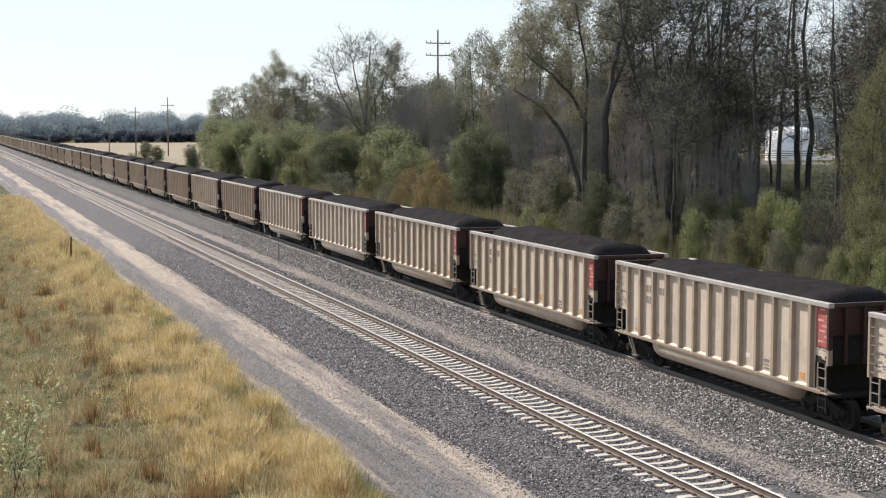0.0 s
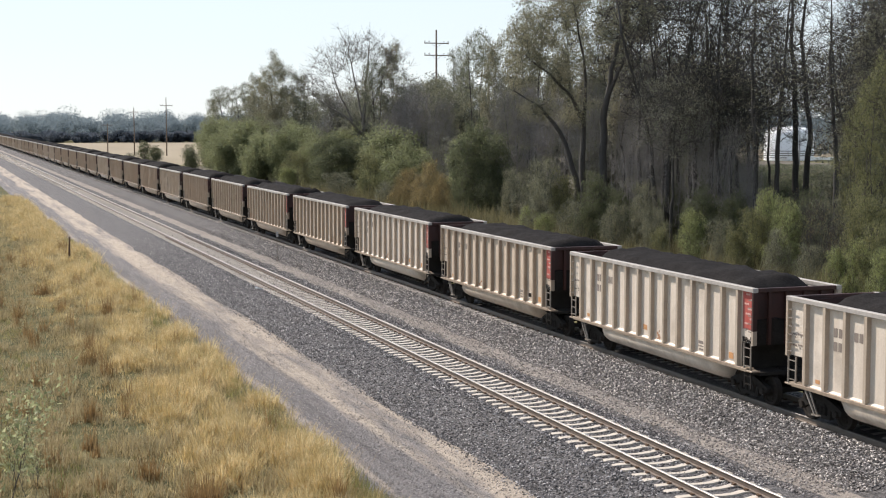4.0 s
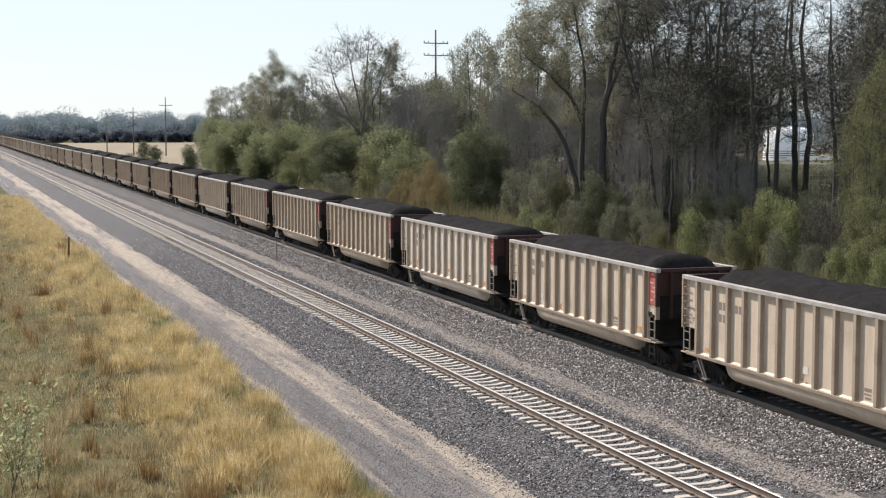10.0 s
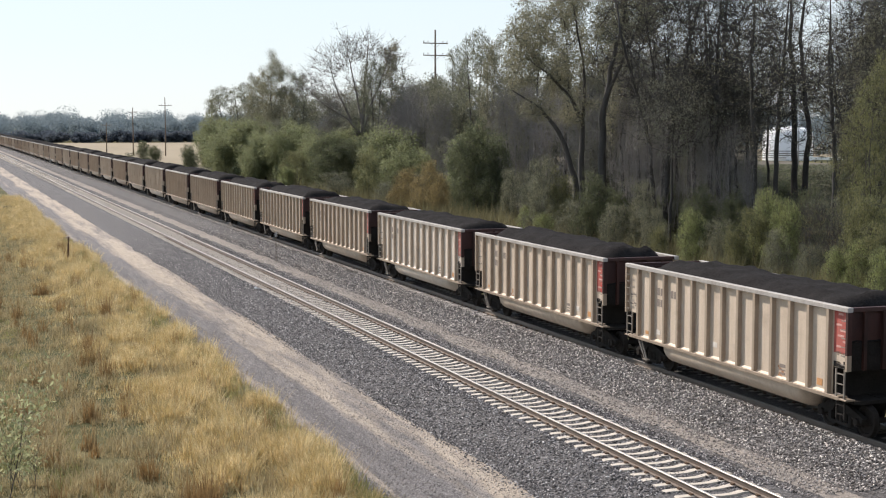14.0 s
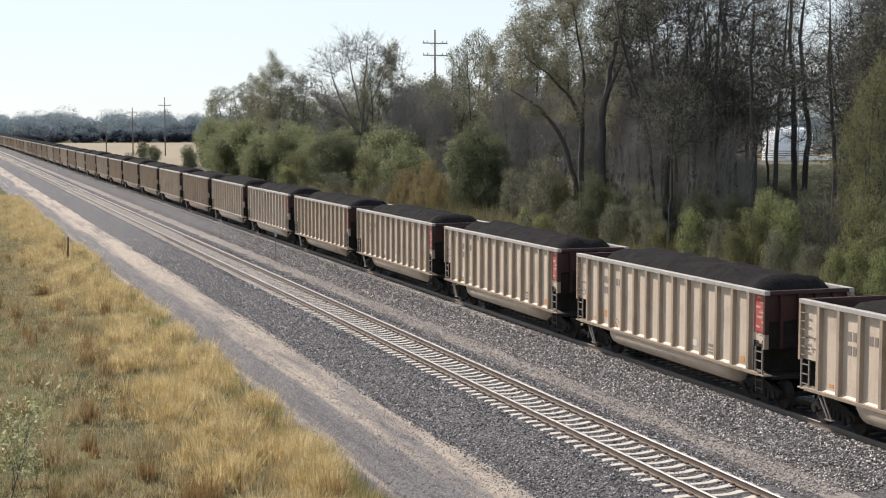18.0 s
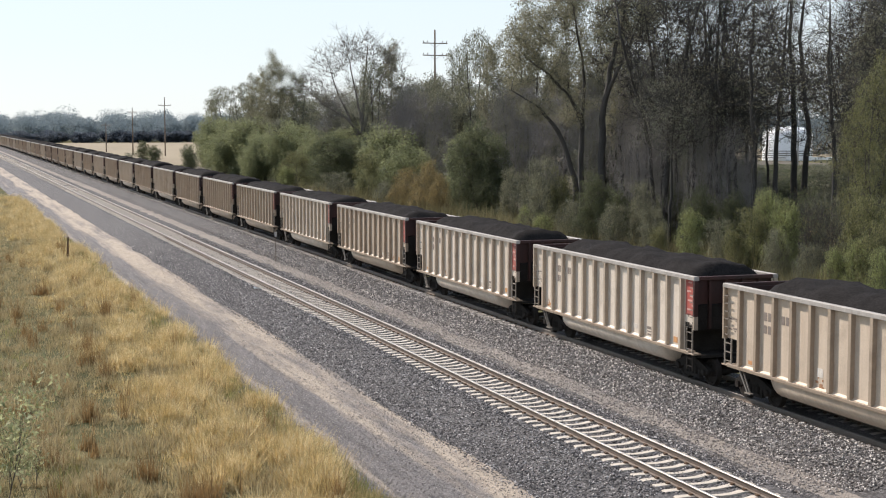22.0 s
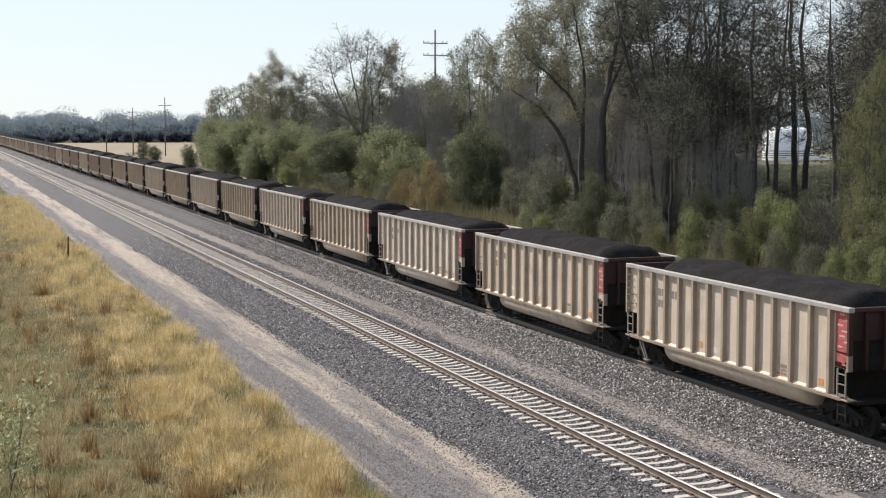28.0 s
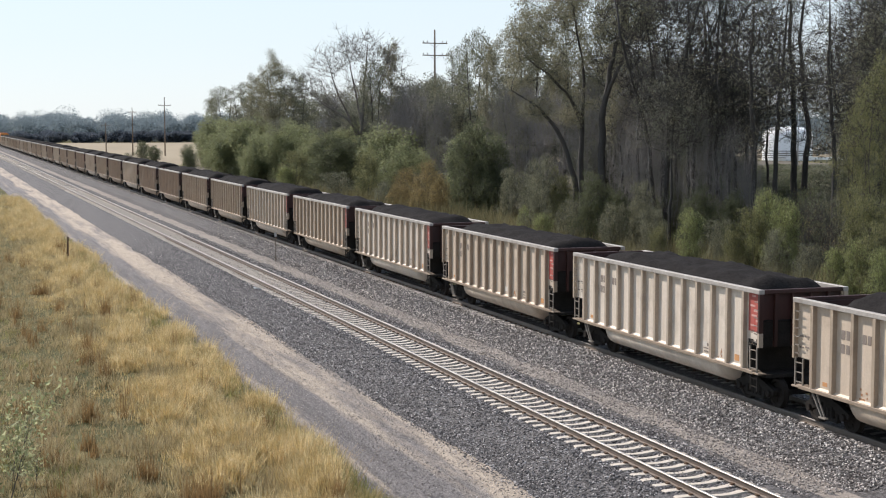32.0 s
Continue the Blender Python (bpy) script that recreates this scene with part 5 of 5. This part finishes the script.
stake = empty("marker_stake", "weathered rust-brown wooden stake in the dry grass", "stake", m=pose(9.4, 110.4, -1.05))
part("stake_body", Geo().tube([Vector((0, 0, -0.2)), Vector((0.02, 0, 0.9)), Vector((0.05, 0, 1.7))], [0.07, 0.075, 0.06], 7), CLIP, stake)
part("stake_cap", Geo().tube([Vector((0.05, 0, 1.7)), Vector((0.05, 0, 1.78))], [0.09, 0.04], 7), CLIP, stake)
scrap = tagged(new("concrete_scrap", Geo().box(-0.26, 0.26, -0.09, 0.09, -0.04, 0.04).mesh("concrete_scrap", WHITE)), "small pale broken slab lying on the ballast", "rubble")
scrap.matrix_basis = pose(17.0, 81.0, near_bed(17.0, 81.0) + 0.06, 0, 16, 40)

tank = empty("storage_tank", "white cylindrical storage tank with a low domed roof behind the trees", "tank", m=pose(205.4, 332.4, -1.0))
n = 36
prof = [(6.2, 0), (6.2, 6.6), (5.8, 7.4), (4.0, 8.2), (0.4, 8.5)]
v = [(r * math.cos(i * math.tau / n), r * math.sin(i * math.tau / n), z) for r, z in prof for i in range(n)]
part("shell", Geo().add(v, [(j * n + i, j * n + (i + 1) % n, (j + 1) * n + (i + 1) % n, (j + 1) * n + i) for j in range(4) for i in range(n)] + [tuple(range(4 * n, 5 * n))]), WHITE, tank, smooth=True)
fence = empty("yard_fence", "dark rusty rail fence in front of the tank", "fence", m=pose(205.4, 332.4, -1.0, 0, 0, -32))
for k in range(4):
    z = 0.7 + 0.55 * k
    part("fence_rail", Geo().box(-7.5, 7.5, -7.6, -7.5, z, z + 0.17), BLACK_RAIL, fence)
for k in range(7):
    part("fence_post", Geo().box(-7.5 + 2.45 * k, -7.35 + 2.45 * k, -7.497, -7.35, 0, 2.6), GALV, fence)
guard = empty("guard_rail", "long white painted guard rail beyond the trees", "guard rail", m=pose(206, 318, -1.0, 0, 0, -36))
part("beam", Geo().box(-8.5, 8.0, -0.1, 0.1, 0.45, 1.15), WHITE, guard)
for k in range(6):
    part("rail_post", Geo().box(-8.0 + 3.1 * k, -7.8 + 3.1 * k, 0.1, 0.25, 0, 1.0), GALV, guard)


for x, y, h in ((175.0, 279.0, 11.6), (172.0, 283.0, 15.0)):
    mast = empty("yard_pole", "pale grey steel pole with a short arm in the tank yard", "pole", "yard poles", pose(x, y, -1.05, 0, 0, -32))
    part("shaft", Geo().tube([Vector((0, 0, -0.2)), Vector((0, 0, h * 0.6)), Vector((0, 0, h))], [0.19, 0.16, 0.12], 8), GALV, mast, smooth=True)
    part("arm", Geo().box(-1.6, 1.6, -0.08, 0.08, h - 0.55, h - 0.40), GALV, mast, bevel=0.01)


# ---- saplings below the viewpoint ----
SAPLING = tree("sapling", "young sapling with sparse small bright leaves on the verge", "tree", 31, 4.4, stems=2, trunk=0.8, deep=2, kids=(10, 5), spread=0.5, leaf=0.10, per_tip=3, cloud=0.24, foliage=BRIGHT, girth=0.005, lean=(0.05, 0.2))
SAPLING.matrix_basis = pose(1.35, 38.2, -1.1)
sapling_b = copy_thing(SAPLING, pose(2.35, 40.5, -1.1, 0, 0, 140) @ Matrix.Scale(0.55, 4))


# ---- grasses ----
def blades(name, seed, count, area, height, width, dens, material, label, lean=0.35, tuft=5, tight=0.09):
    """Tufts of grass blades over a stretch of ground; dens(x, y) gives how thick and how tall they stand."""
    r = np.random.default_rng(seed)
    x0, x1, y0, y1 = area
    out = []
    while len(out) < count:
        x, y = r.uniform(x0, x1), y0 + (y1 - y0) * r.random() ** 1.6
        k = dens(x, y)
        if r.random() < k:
            out.append((x, y, ground_z(x, y), k))
    o = np.array(out)
    p = np.repeat(o, tuft, axis=0)
    n = len(p)
    base = p[:, :3] + np.c_[r.normal(scale=tight, size=(n, 2)), np.full(n, -0.03)]
    a = r.uniform(0, 2 * np.pi, n)
    h = height * r.uniform(0.4, 1.25, n) * (0.3 + 0.8 * p[:, 3]) * np.repeat(r.uniform(0.6, 1.35, len(o)), tuft)
    tip = base + np.c_[np.cos(a) * h * lean * r.random(n), np.sin(a) * h * lean * r.random(n), h]
    side = np.c_[-np.sin(a), np.cos(a), np.zeros(n)] * (width * r.uniform(0.7, 1.3, n))[:, None]
    v = np.stack([base - side, base + side, tip], 1).reshape(-1, 3)
    me = bpy.data.meshes.new(name)
    me.from_pydata(v.tolist(), [], np.arange(3 * n).reshape(-1, 3).tolist())
    me.materials.append(material)
    return tagged(new(name, me), label, "grass", kind="stuff")


def grass_paint(name, *cols):
    """Blades: the colour drifts from clump to clump, and each blade has its own shade."""
    m, t, b = nodes_of(name, 0.85)
    b.inputs["Specular IOR Level"].default_value = 0.2
    c = ramp(t, noise_node(t, 1.3, 6, 0.75), *[(0.35 + 0.3 * k / (len(cols) - 1), col) for k, col in ((0, cols[0]), (len(cols) - 1, cols[-1]), *[(q, cols[q]) for q in range(1, len(cols) - 1)])])
    g = t.nodes.new("ShaderNodeNewGeometry")
    c = mix(t, 0.85, c, ramp(t, g.outputs["Random Per Island"], (0.0, (0.42, 0.39, 0.35)), (1.0, (1, 1, 1)), (0.5, (0.80, 0.78, 0.75))), "MULTIPLY")
    t.links.new(c, b.inputs["Base Color"])
    tr = t.nodes.new("ShaderNodeBsdfTranslucent")
    t.links.new(c, tr.inputs["Color"])
    mx = t.nodes.new("ShaderNodeMixShader")
    mx.inputs[0].default_value = 0.35
    t.links.new(b.outputs[0], mx.inputs[1])
    t.links.new(tr.outputs[0], mx.inputs[2])
    t.links.new(mx.outputs[0], t.nodes["Material Output"].inputs["Surface"])
    return m


GOLD = grass_paint("dry_grass", (0.46, 0.335, 0.15), (1.0, 0.88, 0.55), (0.78, 0.60, 0.30), (0.52, 0.42, 0.19), (0.98, 0.83, 0.48))
DULL = grass_paint("dull_grass", (0.26, 0.235, 0.12), (0.60, 0.49, 0.285), (0.39, 0.345, 0.18))
FRESH = grass_paint("fresh_grass", (0.22, 0.25, 0.09), (0.50, 0.45, 0.19))


def road_edge(y):
    return 11.3 + 0.5 * noise.noise((0, y * 0.22, 2))


def clumps(x, y):
    return 1.2 * noise.noise((x * 0.75, y * 0.4, 5)) + 0.7 * noise.noise((x * 1.9, y * 1.1, 6))


def gold_dens(x, y):
    if x > road_edge(y):
        return 0
    band = max(0, 1 - max(0, 8.6 - x) / 3.4 - 0.9 * max(0, noise.noise((x * 0.3, y * 0.1, 15))))
    return max(0, min(1, band * (0.40 + 1.6 * clumps(x, y))))


def dull_dens(x, y):
    return max(0.15, min(1, 0.42 + 0.9 * clumps(x, y + 40))) if x < road_edge(y) else 0


def fresh_dens(x, y):
    d = road_edge(y) - x
    return max(0, 0.8 - abs(d - 0.5) * 0.8) + (0.25 if x < 4 else 0) * (clumps(x, y + 90) > 0.2) if d > 0 else 0


SCRUB = grass_paint("rank_weeds", (0.10, 0.105, 0.05), (0.30, 0.27, 0.15), (0.17, 0.165, 0.08))


def scrub_dens(x, y):
    return max(0.1, min(1, 0.55 + 0.9 * noise.noise((x * 0.3, y * 0.16, 21)) + 0.5 * noise.noise((x * 1.1, y * 0.8, 22))))


blades("rank_weeds", 9, 13000, (41, 56, 66, 190), 1.9, 0.045, scrub_dens, SCRUB, "rank green and brown weeds at the foot of the hedge", 0.7)
blades("golden_grass", 1, 17000, (4.5, 12, 36, 200), 0.66, 0.015, gold_dens, GOLD, "tall golden dry grass beside the gravel road", 1.1, 12, 0.13)
blades("dull_grass", 2, 34000, (-2, 11.6, 36, 200), 0.44, 0.018, dull_dens, DULL, "short dull brown-green grass on the verge", 1.2)
blades("fresh_grass", 3, 7000, (-1, 11.8, 36, 130), 0.5, 0.015, fresh_dens, FRESH, "greenish grass along the road's edge", 0.9)


STALK = grass_paint("brown_stalks", (0.16, 0.105, 0.05), (0.42, 0.28, 0.13), (0.26, 0.17, 0.08))
blades("weed_stalks", 4, 1500, (1, 11, 36, 120), 0.95, 0.016, lambda x, y: max(0, min(1, 3.0 * (clumps(x * 1.3 + 7, y * 1.3) - 0.62))), STALK, "clumps of dead brown weed stalks in the grass", 0.6)


# ---- loose stones ----
def stones(seed, count, x0, x1, y0, y1, height, size):
    """Angular loose stones lying on a bed, thickest where the bed comes nearest."""
    r = np.random.default_rng(seed)
    x = r.uniform(x0, x1, count)
    y = y0 + (y1 - y0) * (1 - np.sqrt(1 - r.random(count)))
    z = np.array([height(a, b) for a, b in zip(x, y)])
    s = size * r.uniform(0.6, 1.5, count)
    base = np.array([(1, 0, 0), (-1, 0, 0), (0, 1, 0), (0, -1, 0), (0, 0, 1), (0, 0, -1)], float)
    v = base[None] * r.uniform(0.55, 1.2, (count, 6, 1)) + r.normal(scale=0.22, size=(count, 6, 3))
    a = r.uniform(0, 2 * np.pi, count)
    c, d = np.cos(a)[:, None], np.sin(a)[:, None]
    v = np.stack([v[..., 0] * c - v[..., 1] * d, v[..., 0] * d + v[..., 1] * c, v[..., 2] * 0.8], -1) * s[:, None, None]
    v += np.stack([x, y, z + 0.35 * s], 1)[:, None]
    f = np.array([(0, 2, 4), (2, 1, 4), (1, 3, 4), (3, 0, 4), (2, 0, 5), (1, 2, 5), (3, 1, 5), (0, 3, 5)])
    return v.reshape(-1, 3), (np.arange(count)[:, None, None] * 6 + f[None]).reshape(-1, 3)


def stone_mesh(name, sets, material, label):
    v, f, n = [], [], 0
    for a, b in sets:
        v.append(a)
        f.append(b + n)
        n += len(a)
    v, f = np.concatenate(v), np.concatenate(f)
    me = bpy.data.meshes.new(name)
    me.vertices.add(len(v))
    me.vertices.foreach_set("co", v.astype(np.float32).ravel())
    me.loops.add(f.size)
    me.loops.foreach_set("vertex_index", f.astype(np.int32).ravel())
    me.polygons.add(len(f))
    me.polygons.foreach_set("loop_start", np.arange(0, f.size, 3, dtype=np.int32))
    me.update(calc_edges=True)
    me.materials.append(material)
    return tagged(new(name, me), label, "stones", kind="stuff")


def stone_paint(name, a, b2, c2, d):
    m, t, b = nodes_of(name, 0.9)
    g = t.nodes.new("ShaderNodeNewGeometry")
    c = ramp(t, g.outputs["Random Per Island"], (0.0, a), (1.0, d), (0.5, b2), (0.8, c2))
    t.links.new(c, b.inputs["Base Color"])
    return m


near_z, far_z = bed_z(NEAR_C, -1.2, -0.62), bed_z(FAR_C, -0.624, -1.2)
stone_mesh("ballast_stones", [stones(1, 66000, 15.0, 21.2, 33, 130, near_z, 0.030), stones(5, 4500, 14.9, 15.8, 33, 125, lambda x, y: max(road_z(x, y), near_z(x, y)), 0.026)],
           stone_paint("loose_stone", (0.034, 0.032, 0.032), (0.118, 0.110, 0.108), (0.29, 0.268, 0.26), (0.70, 0.66, 0.63)), "loose angular dark grey ballast stones under the empty track")
stone_mesh("ballast_stones", [stones(2, 42000, 22.6, 25.0, 33, 135, far_z, 0.033)],
           stone_paint("pale_stone", (0.034, 0.030, 0.028), (0.16, 0.145, 0.133), (0.42, 0.385, 0.355), (0.84, 0.78, 0.72)), "loose pale grey ballast stones beside the train's track")
stone_mesh("gravel_stones", [stones(4, 11000, 21.0, 22.9, 33, 120, lambda x, y: max(far_z(x, y), swale_z(x, y)), 0.028), stones(3, 22000, 10.9, 15.6, 33, 120, road_z, 0.018)],
           stone_paint("dusty_gravel", (0.12, 0.108, 0.10), (0.25, 0.225, 0.205), (0.40, 0.36, 0.33), (0.66, 0.61, 0.56)), "loose dusty gravel on the road and between the tracks")


# ---- motion ----
def motions():
    for i, c in enumerate(TRAIN):
        walk(c, [(t, pose(FAR_C, LEAD_Y + PITCH_CAR * i - SPEED * t + lag, 0)) for t, lag in LAG])
    tail = LEAD_Y + PITCH_CAR * (CARS - 1) + PITCH_CAR / 2
    for i, c in enumerate(LOCOS):
        walk(c, [(t, pose(FAR_C, tail + LOCO_STEP * (i + 0.5) - SPEED * t + lag, 0)) for t, lag in LAG])
    # the saplings sway in the wind
    for k, (o, x, y, turn, size) in enumerate(((SAPLING, 1.35, 38.2, 0, 1.0), (sapling_b, 2.35, 40.5, 140, 0.55))):
        walk(o, [(t / 2, pose(x, y, -1.1, 1.6 * math.sin(t * 1.3 + k) + 1.0 * math.sin(t * 2.9), 1.8 * math.sin(t * 1.1 + 2 * k), turn)) for t in range(65)])
    # all wheels of the wagons turn alike: one turning for each place in a bogie, shared by all
    turns = {}
    for c in TRAIN:
        for b in c.children:
            for w in b.children:
                if w.name.startswith("wheelset"):
                    key = round(w.location.y, 2)
                    if key not in turns:
                        walk(w, [(k / FPS, Matrix.Translation((0, key, 0.457)) @ Matrix.Rotation(SPEED * k / FPS / 0.457, 4, "X")) for k in range(32 * FPS + 1)])
                        turns[key] = w.animation_data
                    else:
                        w.rotation_mode = "QUATERNION"
                        w.animation_data_create()
                        w.animation_data.action = turns[key].action
                        w.animation_data.action_slot = turns[key].action_slot


motions()
